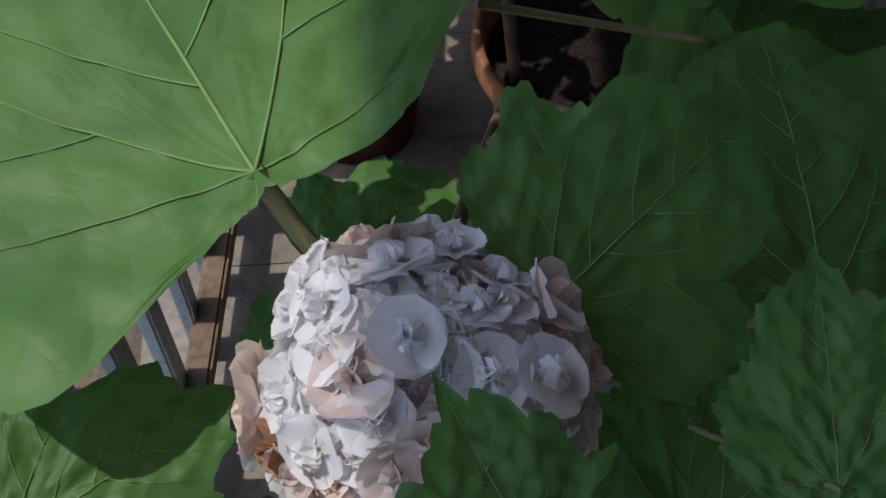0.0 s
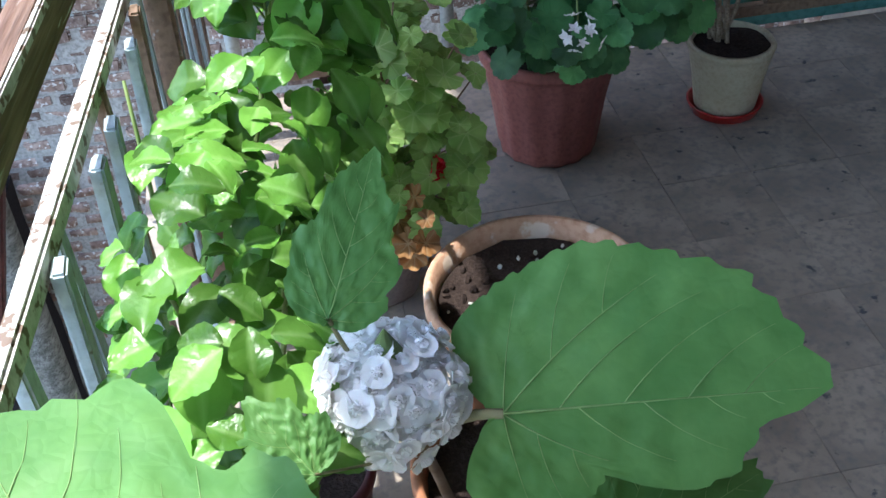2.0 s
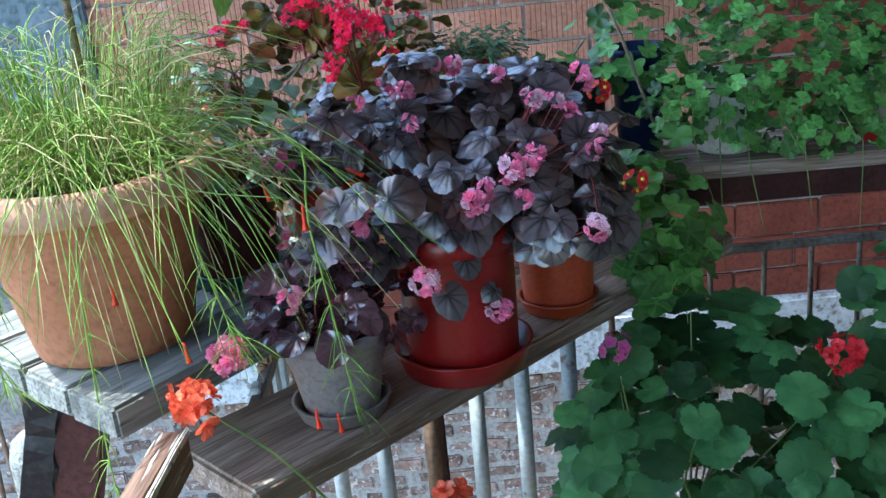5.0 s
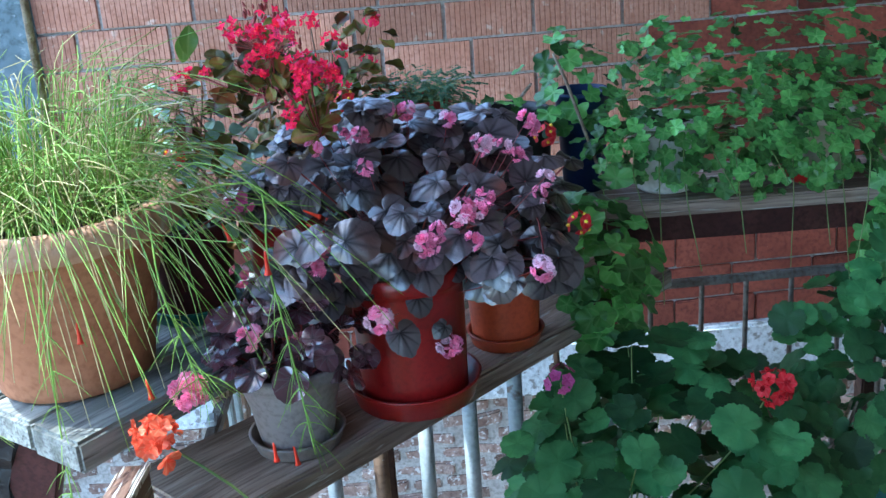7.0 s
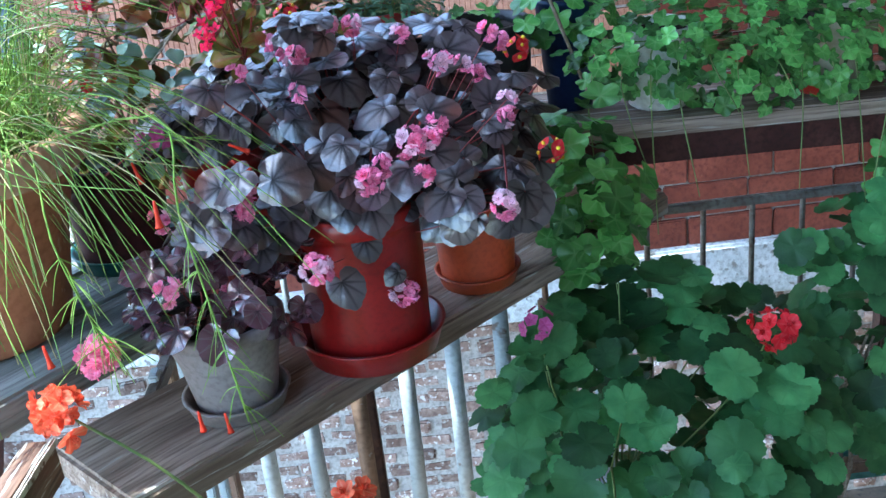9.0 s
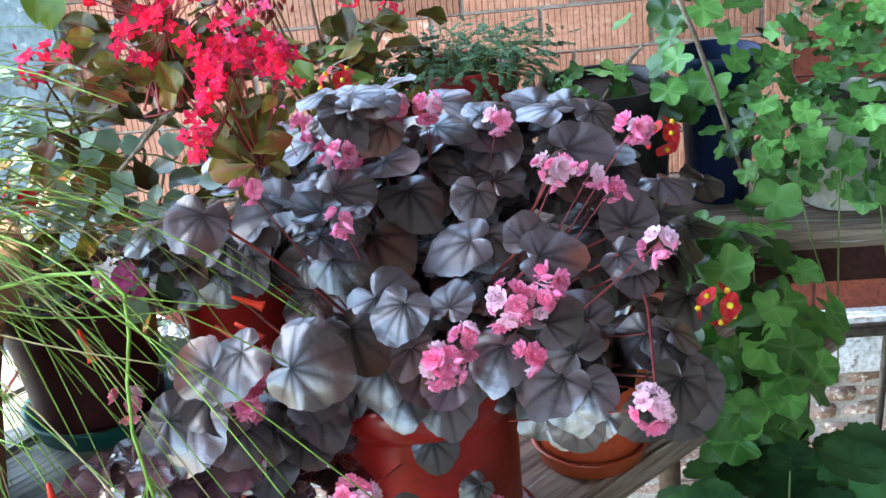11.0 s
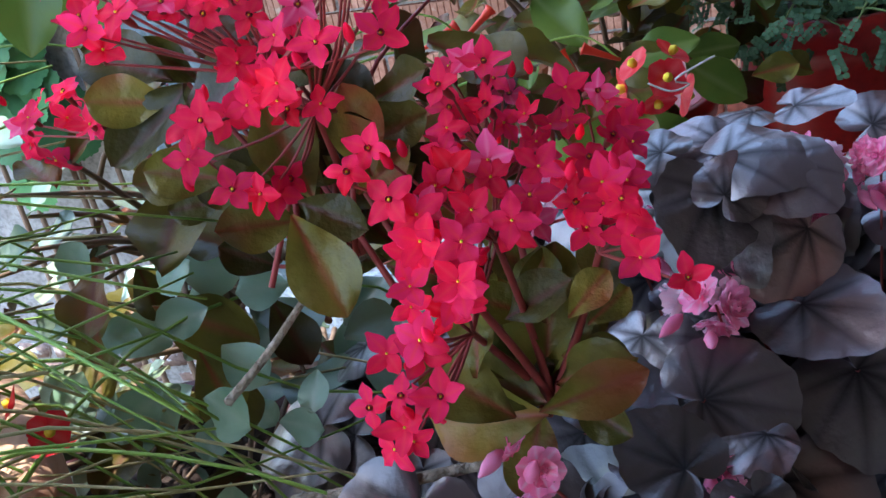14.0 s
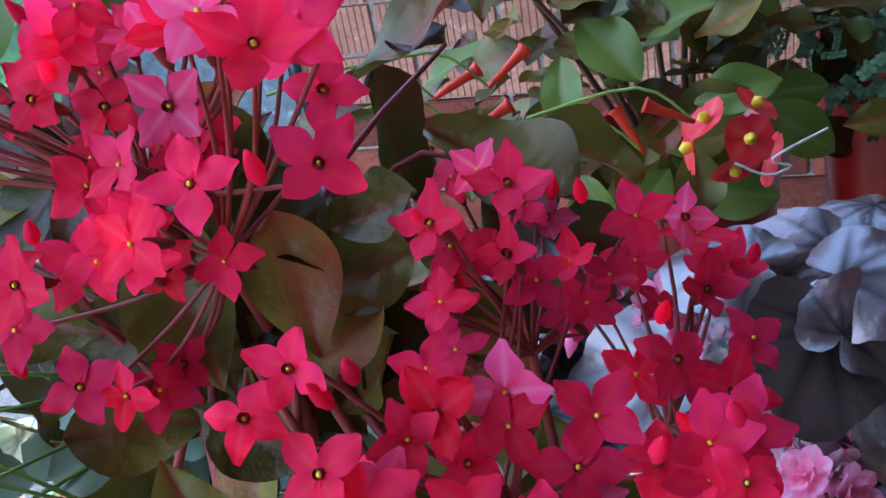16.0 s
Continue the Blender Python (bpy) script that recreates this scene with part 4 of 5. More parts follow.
CROWN = (0.06, 0.6, 0.55)
LOW = (-0.05, 0.14, 0.70)
stem(clero, [(0.12, 0.77, 0.2), (0.085, 0.69, 0.4), CROWN, (0.033, 0.505, 0.70)], 0.008, 0.0045, STEM_BROWN)
stem(clero, [(0.1, 0.74, 0.2), (0.04, 0.5, 0.40), (-0.02, 0.27, 0.58), LOW], 0.008, 0.0045, STEM_BROWN)
big_leaf((-0.11, 0.144, 0.833), (-0.238, 0.404, 0.838), (0.0, -0.08, 1), 1, [(-0.09, 0.135, 0.79), (-0.06, 0.135, 0.73), LOW])
big_leaf((0.118, 0.472, 0.706), (0.398, 0.424, 0.724), (-0.1, -0.6, 0.78), 2, [(0.09, 0.49, 0.69), CROWN])
big_leaf((0.004, 0.107, 0.785), (0.112, 0.185, 0.828), (0.05, -0.42, 0.88), 3, [(-0.02, 0.13, 0.73), LOW], 1.1)
big_leaf((0.158, 0.15, 0.70), (0.168, 0.325, 0.735), (0.05, -0.25, 0.95), 4, [(0.1, 0.2, 0.6), (0.03, 0.4, 0.5)], 1.0)
big_leaf((0.117, 0.302, 0.622), (0.287, 0.368, 0.618), (0.0, -0.5, 0.85), 5, [(0.06, 0.4, 0.58), (0.045, 0.5, 0.42)], 1.1)
big_leaf((-0.007, 0.495, 0.815), (0.043, 0.615, 0.875), (0.15, -0.75, 0.55), 6, [(0.01, 0.52, 0.74), CROWN], 0.62)
big_leaf((-0.035, 0.42, 0.735), (-0.075, 0.45, 0.795), (0.1, -0.7, 0.7), 7, [(0.02, 0.47, 0.68), CROWN])
big_leaf((-0.015, -0.02, 0.81), (-0.052, 0.04, 0.858), (0.2, -0.7, 0.7), 8, [(-0.03, 0.05, 0.75), LOW])
big_leaf((-0.205, 0.03, 0.765), (-0.12, 0.085, 0.778), (0.1, -0.4, 0.9), 9, [(-0.13, 0.1, 0.72), LOW])
big_leaf((0.115, 0.035, 0.745), (0.12, 0.13, 0.778), (-0.1, -0.5, 0.85), 10, [(0.05, 0.1, 0.7), LOW])
big_leaf((0.2, 0.40, 0.58), (0.36, 0.46, 0.60), (0.0, -0.4, 0.9), 11, [(0.12, 0.45, 0.5)])
big_leaf((0.14, 0.19, 0.60), (0.40, 0.33, 0.585), (0.0, -0.35, 0.95), 16, [(0.08, 0.3, 0.55), (0.045, 0.5, 0.42)], 1.25)
stem(clero, [(-0.001, 0.319, 0.75), (0.064, 0.334, 0.719), (0.141, 0.331, 0.701)], 0.0028, 0.0022, PETIOLE, "petiole")
big_leaf((-0.095, 0.16, 0.61), (-0.05, 0.275, 0.665), (0.0, -0.2, 1), 13, [(-0.04, 0.3, 0.52)])
big_leaf((-0.095, 0.366, 0.426), (-0.001, 0.451, 0.489), (0.0, -0.2, 1), 14, [(0.02, 0.42, 0.38)], 1.3)
big_leaf((0.06, 0.03, 0.70), (0.175, 0.11, 0.72), (0.0, -0.3, 0.95), 15, [(0.0, 0.1, 0.68), LOW], 1.2)
head1 = put("flower_head", bud("core", 0.02, STEM_GREEN), clero, Matrix.Translation((0.033, 0.505, 0.70)), "domed white flower head")
head(head1, (0.033, 0.505, 0.722), 0.053, WHITE_FL, 84, (0, -0.6, 0.8), 31, 0.8)
head2 = put("flower_head", bud("core", 0.02, STEM_GREEN), clero, Matrix.Translation((-0.055, 0.1, 0.745)), "fading white flower head with brown withered florets")
head(head2, (-0.052, 0.07, 0.78), 0.058, WHITE_FL * 3 + FADED_FL * 2 + WITHER_FL[:1], 104, (0, -0.5, 0.9), 32, 0.85)
stem(clero, [LOW, (-0.055, 0.1, 0.75)], 0.004, 0.0035, STEM_GREEN)

# ---- glossy shrub ----
gloss = thing("shrub", (SHRUB_AT[0], SHRUB_AT[1], 0.19), "bright green glossy-leaved shrub beside the railing", "shrub")
for a, b, c in (((-0.12, 0.93, 0.18), (-0.1, 0.95, 0.5), (0.03, 1.1, 0.93)), ((-0.13, 0.92, 0.18), (-0.14, 0.8, 0.5), (-0.14, 0.62, 0.78)), ((-0.12, 0.92, 0.18), (-0.16, 0.85, 0.5), (-0.17, 0.9, 0.82)),
                ((-0.12, 0.94, 0.18), (-0.06, 0.9, 0.45), (-0.04, 0.82, 0.7))):
    stem(gloss, [a, b, c], 0.006, 0.002, STEM_GREEN)
bush(gloss, (-0.10, 0.70, 0.67), (0.115, 0.32, 0.18), 250, GLOSS_LEAF, 41, 0.3, (0.6, 1.05), (0, -0.2, 0.8))
bush(gloss, (-0.03, 1.0, 0.64), (0.11, 0.17, 0.26), 190, GLOSS_LEAF, 42, 0.3, (0.7, 1.2), (0, -0.3, 0.8))
bush(gloss, (0.01, 1.06, 0.86), (0.09, 0.07, 0.13), 50, GLOSS_LEAF, 43, 0.5, (0.9, 1.4), (0, -0.4, 0.8), (0.0, 1.06, 0.75), STEM_GREEN, 0.0012, 0.2, 0.4)

# ---- geraniums ----
ger = thing("geranium", (BROWN_AT[0], BROWN_AT[1], 0.24), "large bushy dark green geranium with a red and a white flower", "geranium")
bush(ger, (0.635, 1.86, 0.52), (0.305, 0.26, 0.28), 290, GER_LEAF, 51, 0.4, (0.75, 1.3), (-0.1, -0.5, 1.0), (0.545, 1.9, 0.24), STEM_GREEN, 0.0016, 0.4, 0.1)
bush(ger, (0.56, 1.79, 0.37), (0.22, 0.16, 0.12), 70, GER_LEAF, 151, 0.3, (0.65, 1.05), (-0.1, -0.7, 0.7), (0.545, 1.9, 0.24), STEM_GREEN, 0.0014, 0.4, 0.1)
head(ger, (0.777, 1.716, 0.763), 0.03, [RED_FL], 11, (0, -0.7, 0.5), 52, reach=(0.5, 1.25), scale=(0.7, 1.1))
stem(ger, [(0.777, 1.73, 0.75), (0.74, 1.8, 0.6), (0.62, 1.88, 0.4)], 0.0016, 0.002, STEM_GREEN)
head(ger, (0.489, 1.483, 0.485), 0.034, [WHITE5_FL], 9, (0, -0.7, 0.5), 53, reach=(0.5, 1.25), scale=(0.7, 1.1))
stem(ger, [(0.489, 1.49, 0.49), (0.5, 1.56, 0.6), (0.52, 1.7, 0.56)], 0.0014, 0.002, STEM_GREEN)
pale = thing("geranium", (PALEGER_AT[0], PALEGER_AT[1], 0.18), "leggy pale green geranium with a coral orange flower", "geranium")
bush(pale, (0.16, 1.42, 0.40), (0.16, 0.13, 0.25), 190, GER_PALE, 54, 0.4, (0.6, 1.3), (0, -0.6, 1.0), (0.11, 1.5, 0.18), STEM_BROWN, 0.0018, 0.3, 0.25)
head(pale, (0.147, 1.494, 0.705), 0.026, [CORAL_FL], 11, (0, -0.7, 0.6), 55, reach=(0.5, 1.25), scale=(0.7, 1.1))
stem(pale, [(0.147, 1.5, 0.69), (0.14, 1.5, 0.5), (0.11, 1.5, 0.2)], 0.0016, 0.003, STEM_GREEN)
head(pale, (-0.165, 1.41, 0.945), 0.03, [CORAL_FL], 13, (0, -0.6, 0.8), 56, reach=(0.5, 1.25), scale=(0.7, 1.1))
head(pale, (-0.125, 1.47, 0.975), 0.02, [PINK_FL[0]], 10, (0, -0.6, 0.8), 57)
stem(pale, [(-0.16, 1.42, 0.93), (-0.05, 1.42, 0.82), (0.06, 1.45, 0.6), (0.1, 1.48, 0.3)], 0.0016, 0.003, STEM_GREEN)
side_plant = thing("geranium", (BEIGE_AT[0], BEIGE_AT[1], 0.15), "straggly geranium with bare grey stems in the beige pot", "geranium")
for k in range(9):
    a = (0.96 + U(-0.03, 0.03), 1.955 + U(-0.03, 0.03), 0.14)
    stem(side_plant, [a, (0.98 + U(-0.06, 0.06), 2.0 + U(-0.04, 0.04), 0.32), (1.0 + U(-0.12, 0.15), 2.02 + U(-0.05, 0.05), 0.55)], 0.006, 0.003, STEM_GREY)
bush(side_plant, (1.12, 2.02, 0.58), (0.27, 0.14, 0.3), 210, GER_LEAF, 58, 0.4, (0.7, 1.1), (0, -0.7, 0.5))
head(side_plant, (1.14, 1.9, 0.56), 0.02, [RED_FL], 8, (0, -0.7, 0.5), 59)

head(ger, (0.434, 1.803, 0.767), 0.024, [MAGENTA_FL], 7, (0, -0.8, 0.4), 251)
stem(ger, [(0.434, 1.81, 0.76), (0.46, 1.83, 0.6), (0.52, 1.88, 0.4)], 0.0014, 0.002, STEM_GREEN)
for k, c in enumerate(((0.2, 1.39, 0.42), (0.21, 1.37, 0.33))):
    head(pale, c, 0.014, [RED_FL], 4, (0, -0.7, 0.6), 260 + k)
for k in range(14):
    put("dry_leaf", GER_DRY, pale, facing((0.11 + U(-0.1, 0.1), 1.36 + U(-0.06, 0.05), 0.2 + U(-0.05, 0.12)), (U(-0.5, 0.5), -0.6, 0.7), (U(-1, 1), U(-1, 1), -0.5), U(0.6, 1.0)))
pebble = bmesh.new()
bmesh.ops.create_icosphere(pebble, subdivisions=1, radius=0.006)
pebble_me = bpy.data.meshes.new("pebble")
pebble.to_mesh(pebble_me)
pebble.free()
pebble_me.materials.append(WHITE_PLASTIC)
for k in range(26):
    a, r = U(0, 6.28), 0.15 * math.sqrt(U(0, 1))
    put("pebble", pebble_me, big_pot, Matrix.Translation((BIG_AT[0] + r * math.cos(a), BIG_AT[1] + r * math.sin(a), 0.193)) @ pose(0, 0, 0, U(0, 90), U(0, 90), 0) @ Matrix.Diagonal((U(0.5, 1.2), U(0.4, 1), U(0.4, 0.8), 1)))
clod_me = pebble_me.copy()
clod_me.materials[0] = SOIL
for k in range(70):
    a, r = U(0, 6.28), 0.155 * math.sqrt(U(0, 1))
    put("clod", clod_me, big_pot, Matrix.Translation((BIG_AT[0] + r * math.cos(a), BIG_AT[1] + r * math.sin(a), 0.192)) @ pose(0, 0, 0, U(0, 90), U(0, 90), 0) @ Matrix.Diagonal((U(0.8, 2), U(0.8, 2), U(0.5, 1.3), 1)))

# ---- begonias ----
beg = thing("begonia", (RED_AT[0], RED_AT[1], 0.97), "dark bronze-leaved begonia with double pink flowers in the red pot", "begonia")
bush(beg, (0.22, 1.79, 1.06), (0.15, 0.11, 0.08), 90, BEG_LEAF, 61, 0.5, (0.6, 1.15), (0, -0.15, 0.9), (0.2, 1.735, 0.97), STEM_RED, 0.0018, 0.3, 0.3)
bush(beg, (0.2, 1.85, 1.08), (0.18, 0.12, 0.08), 110, BEG_LEAF, 266, 0.5, (0.8, 1.2), (0, -0.2, 0.9), (0.2, 1.75, 0.97), STEM_RED, 0.0018, 0.1, 0.2)
bush(beg, (0.22, 1.93, 1.165), (0.18, 0.06, 0.05), 50, BEG_LEAF, 267, 0.5, (0.8, 1.2), (0, -0.35, 0.8))
bush(beg, (0.16, 1.87, 1.18), (0.14, 0.1, 0.055), 36, BEG_LEAF, 62, 0.5, (0.6, 1.15), (0, -0.15, 0.9), (0.2, 1.75, 0.97), STEM_RED, 0.0018, 0.3, 0.3)
BLOOMS = (((0.271, 1.645, 1.141), 9), ((0.297, 1.65, 1.142), 6), ((0.216, 1.61, 1.108), 8), ((0.233, 1.628, 1.121), 4), ((0.13, 1.803, 1.229), 6), ((0.176, 1.849, 1.254), 5), ((0.209, 1.854, 1.254), 5), ((0.275, 1.963, 1.196), 5), ((0.326, 1.79, 1.202), 5), ((0.38, 1.935, 1.125), 4), ((0.384, 1.613, 1.052), 8), ((0.31, 1.655, 1.156), 3),
          ((0.285, 1.63, 1.1), 3), ((0.41, 1.79, 1.112), 3), ((0.105, 1.836, 1.24), 5), ((0.125, 1.733, 1.19), 2), ((0.42, 1.92, 1.19), 4), ((0.137, 1.562, 1.016), 9), ((0.241, 1.658, 0.922), 9))
SMALL_BLOOMS = ((0.058, 1.86, 1.258), (0.086, 1.86, 1.242), (0.175, 1.86, 1.255), (0.206, 1.86, 1.252), (0.167, 1.85, 1.234), (0.274, 1.86, 1.232), (0.131, 1.78, 1.238), (0.354, 1.775, 1.201), (0.372, 1.775, 1.185), (0.318, 1.78, 1.208), (0.395, 1.79, 1.236), (0.138, 1.68, 1.213), (0.404, 1.69, 1.168), (0.066, 1.68, 1.247))
for i, (c, n) in enumerate(BLOOMS + tuple((c, 3) for c in SMALL_BLOOMS)):
    head(beg, c, 0.004 + 0.0013 * n, PINK_FL, n, (0, -0.8, 0.4), 70 + i, scale=(0.6, 0.9))
    stem(beg, [c, (Vector(c) + Vector((0.2, 1.735, 1.0))) / 2 + Vector((0, 0.012, -0.025)), (0.2, 1.735, 0.97)], 0.0006, 0.001, STEM_RED)
    for k in range(2):
        put("bud", PINK_BUD, beg, facing(Vector(c) + Vector((U(-0.014, 0.014), U(-0.012, 0), U(-0.012, 0.012))), (U(-1, 1), U(-1, 0), U(-1, 1)), (0, 0, 1)))
for c, tip, size in (((0.196, 1.65, 1.01), (0.1, -0.2, -1), 0.8), ((0.165, 1.57, 0.99), (0.3, 0.0, -1), 0.9), ((0.235, 1.655, 0.955), (-0.6, 0, -0.6), 0.55), ((0.1, 1.575, 1.135), (0.9, -0.2, -0.2), 1.25), ((0.16, 1.668, 1.145), (0.5, -0.5, -0.6), 1.15), ((0.03, 1.6, 1.125), (-0.8, -0.4, -0.3), 1.05)):
    put("leaf", RNG.choice(BEG_LEAF), beg, facing(c, (U(-0.3, 0.3), -0.75, 0.5), tip, size))
# the large outer leaves: middle, the way the tip points (across, up), size
FRONT_LEAVES = (((0.11, 1.608, 1.13), 1, -0.3, 1.00), ((0.147, 1.643, 1.113), 0.5, -0.8, 1.08), ((0.042, 1.596, 1.133), -1, -0.4, 1.04), ((0.18, 1.647, 1.132), -0.4, -1, 0.96), ((0.225, 1.66, 1.148), 0.2, 1, 0.78), ((0.263, 1.627, 1.095), -0.2, -1, 0.97), ((0.217, 1.624, 1.075), -0.3, -0.9, 0.79), ((0.315, 1.647, 1.131), 0.8, 0.7, 1.00), ((0.316, 1.672, 1.172), 1, 0.1, 1.00), ((0.255, 1.752, 1.145), -0.2, -0.8, 0.87), ((0.295, 1.7, 1.185), 0.3, 1, 0.81), ((0.225, 1.72, 1.165), -1, -0.1, 1.13), ((0.413, 1.712, 1.056), 0.9, 0.1, 1.01), ((0.385, 1.71, 1.058), -0.5, -0.5, 0.80), ((0.319, 1.66, 1.038), 0.3, -0.9, 1.08))
REAR_LEAVES = (((0.392, 1.825, 1.142), 0, 1, 1.02), ((0.354, 1.823, 1.212), 1, 0.1, 1.07), ((0.27, 1.832, 1.195), 0.2, 1, 0.92), ((0.24, 1.828, 1.201), -0.3, 1, 0.87), ((0.248, 1.772, 1.182), -0.2, -0.8, 0.79), ((0.195, 1.783, 1.182), 0.5, -0.8, 0.99), ((0.139, 1.753, 1.214), 1, 0.2, 0.99), ((0.06, 1.74, 1.195), -0.9, -0.5, 1.16), ((0.04, 1.79, 1.13), 0.3, -0.9, 1.25), ((0.02, 1.669, 1.217), -0.3, -1, 0.97), ((0.149, 1.742, 1.149), -0.2, -1, 1.29), ((0.137, 1.864, 1.239), 0.8, -0.3, 1.10), ((0.394, 1.778, 1.087), 0, -1, 0.84), ((0.39, 1.79, 1.105), 0.5, -0.3, 0.76), ((0.185, 1.66, 1.085), 0, -1, 0.81))
rg = random.Random(66)
for c, across, rise, size in FRONT_LEAVES + REAR_LEAVES:
    tip = Vector((across, 0.42 * rise - 0.1, 0.9 * rise)).normalized()
    n = Vector((rg.uniform(-0.3, 0.3), rg.uniform(-0.75, -0.35), 0.8))
    put("leaf", rg.choice(BEG_LEAF), beg, facing(Vector(c) - 0.016 * size * tip, n, tip, size))
    stem(beg, [Vector(c) - 0.016 * size * tip, Vector(c).lerp((0.2, 1.76, 1.02), 0.5) + Vector((0, 0.01, 0.0)), (0.2, 1.75, 0.98)], 0.0012, 0.002, STEM_RED)
for k in range(15):
    a = -2.75 + 2.5 * k / 14 + rg.uniform(-0.1, 0.1)
    r = rg.uniform(0.06, 0.1)
    out = Vector((math.cos(a), math.sin(a), 0))
    put("leaf", rg.choice(BEG_LEAF), beg, facing(Vector((RED_AT[0], RED_AT[1], 1.055 + rg.uniform(-0.01, 0.04))) + out * r, out * 0.7 + Vector((0, 0, 0.7)), out + Vector((0, 0, -0.7 + rg.uniform(-0.4, 0.4))), rg.uniform(0.7, 1.1)))
bush(beg, (0.026, 1.904, 1.209), (0.05, 0.05, 0.03), 26, BEG_LEAF, 67, 0.5, (0.5, 0.85), (0, -0.3, 0.9), None, STEM_RED, 0.0014, 0.1)
bush(beg, (0.147, 1.856, 1.255), (0.06, 0.05, 0.03), 18, BEG_LEAF, 68, 0.5, (0.5, 0.9), (0, -0.4, 0.8), None, STEM_RED, 0.0014, 0.1)
bush(beg, (0.101, 1.736, 1.182), (0.07, 0.05, 0.03), 24, BEG_LEAF, 69, 0.5, (0.5, 0.9), (0, -0.3, 0.8), None, STEM_RED, 0.0014, 0.1)
bush(beg, (-0.022, 1.8, 1.16), (0.05, 0.05, 0.06), 30, BEG_LEAF, 261, 0.5, (0.55, 0.95), (0, -0.3, 0.9), (0.15, 1.75, 0.98), STEM_RED, 0.0012, 0.1, 0.2)
bush(beg, (0.36, 1.7, 1.04), (0.085, 0.06, 0.05), 34, BEG_LEAF, 262, 0.5, (0.75, 1.1), (0.2, -0.55, 0.7), (0.22, 1.74, 0.97), STEM_RED, 0.0014, 0.1, 0.3)
bush(beg, (0.26, 1.9, 1.215), (0.14, 0.05, 0.03), 34, BEG_LEAF, 263, 0.5, (0.75, 1.1), (0, -0.5, 0.75), None, STEM_RED, 0.0014, 0.1)
beg2 = thing("begonia", (ORANGE_AT[0], ORANGE_AT[1], 0.94), "dark-leaved begonia with pink flowers in the orange pot", "begonia")
bush(beg2, (0.41, 1.95, 1.07), (0.12, 0.12, 0.11), 44, BEG_LEAF, 63, 0.5, (0.6, 1.15), (0, -0.15, 0.9), (0.4, 2.0, 0.94), STEM_RED, 0.0018, 0.3, 0.3)
stem(beg2, [(0.39, 1.63, 1.05), (0.4, 1.78, 1.08), (0.4, 2.0, 0.95)], 0.0013, 0.002, STEM_RED)
for i, c in enumerate(((0.465, 1.759, 1.067), (0.452, 1.984, 1.16), (0.106, 1.981, 1.249))):
    head(beg2, c, 0.016, [ANGEL_FL], 6, (0, -0.8, 0.4), 84 + i, 1.2)
beg3 = thing("begonia", (GREY_AT[0], GREY_AT[1], 0.905), "small wine-dark glossy begonia with pink flowers in the grey pot", "begonia")
bush(beg3, (0.005, 1.61, 0.985), (0.125, 0.09, 0.09), 84, BEG_SMALL, 64, 0.5, (0.7, 1.4), (0, -0.3, 0.8), (0.0, 1.625, 0.905), STEM_RED, 0.0014, 0.2, 0.4)
bush(beg3, (0.04, 1.62, 1.07), (0.1, 0.055, 0.045), 26, BEG_LEAF, 65, 0.5, (0.75, 1.1), (0, -0.35, 0.8), (0.0, 1.625, 0.905), STEM_RED, 0.0014, 0.2, 0.5)
for i, c in enumerate(((-0.045, 1.53, 1.02), (0.02, 1.6, 0.975), (-0.061, 1.639, 1.075), (0.05, 1.598, 1.091), (0.06, 1.61, 1.115))):
    head(beg3, c, 0.012, PINK_FL, 8 if i == 3 else 4, (0, -0.8, 0.4), 90 + i, scale=(0.65, 0.95))

# ---- kalanchoes ----
kal = thing("kalanchoe", (DARK_AT[0], DARK_AT[1], 1.08), "tall kalanchoe with coral red flower clusters and olive fleshy leaves", "kalanchoe")
HUB_A, HUB_B = Vector((0.015, 1.712, 1.317)), Vector((0.075, 1.695, 1.264))

stem(kal, [(-0.195, 1.955, 1.08), (-0.17, 1.9, 1.15), (-0.08, 1.84, 1.24), HUB_A], 0.006, 0.003, STEM_GREY)
stem(kal, [(-0.195, 1.955, 1.08), (-0.1, 1.88, 1.12), (0.01, 1.8, 1.18), HUB_B], 0.006, 0.003, STEM_GREY)
KA = ((-0.02, 1.672, 1.423), (0.001, 1.69, 1.421), (0.011, 1.686, 1.413), (0.038, 1.659, 1.413), (0.05, 1.664, 1.43), (0.032, 1.678, 1.428), (0.01, 1.683, 1.393), (-0.003, 1.671, 1.367), (-0.004, 1.668, 1.391), (0.02, 1.668, 1.399), (-0.03, 1.68, 1.43), (0.045, 1.69, 1.44))
KB = ((0.052, 1.645, 1.374), (0.066, 1.658, 1.374), (0.086, 1.656, 1.366), (0.083, 1.642, 1.367), (0.071, 1.635, 1.366), (0.07, 1.628, 1.359), (0.055, 1.646, 1.356), (0.052, 1.641, 1.343), (0.056, 1.63, 1.34), (0.044, 1.638, 1.315), (0.043, 1.637, 1.304),
      (0.068, 1.706, 1.37), (0.068, 1.725, 1.37), (0.054, 1.717, 1.365), (0.059, 1.69, 1.371), (0.079, 1.72, 1.349), (0.087, 1.741, 1.345), (0.102, 1.734, 1.342), (0.104, 1.665, 1.363), (0.109, 1.659, 1.361), (0.113, 1.649, 1.349), (0.098, 1.693, 1.356))
KD = ((-0.085, 1.74, 1.362), (-0.128, 1.767, 1.356))
rg = random.Random(100)
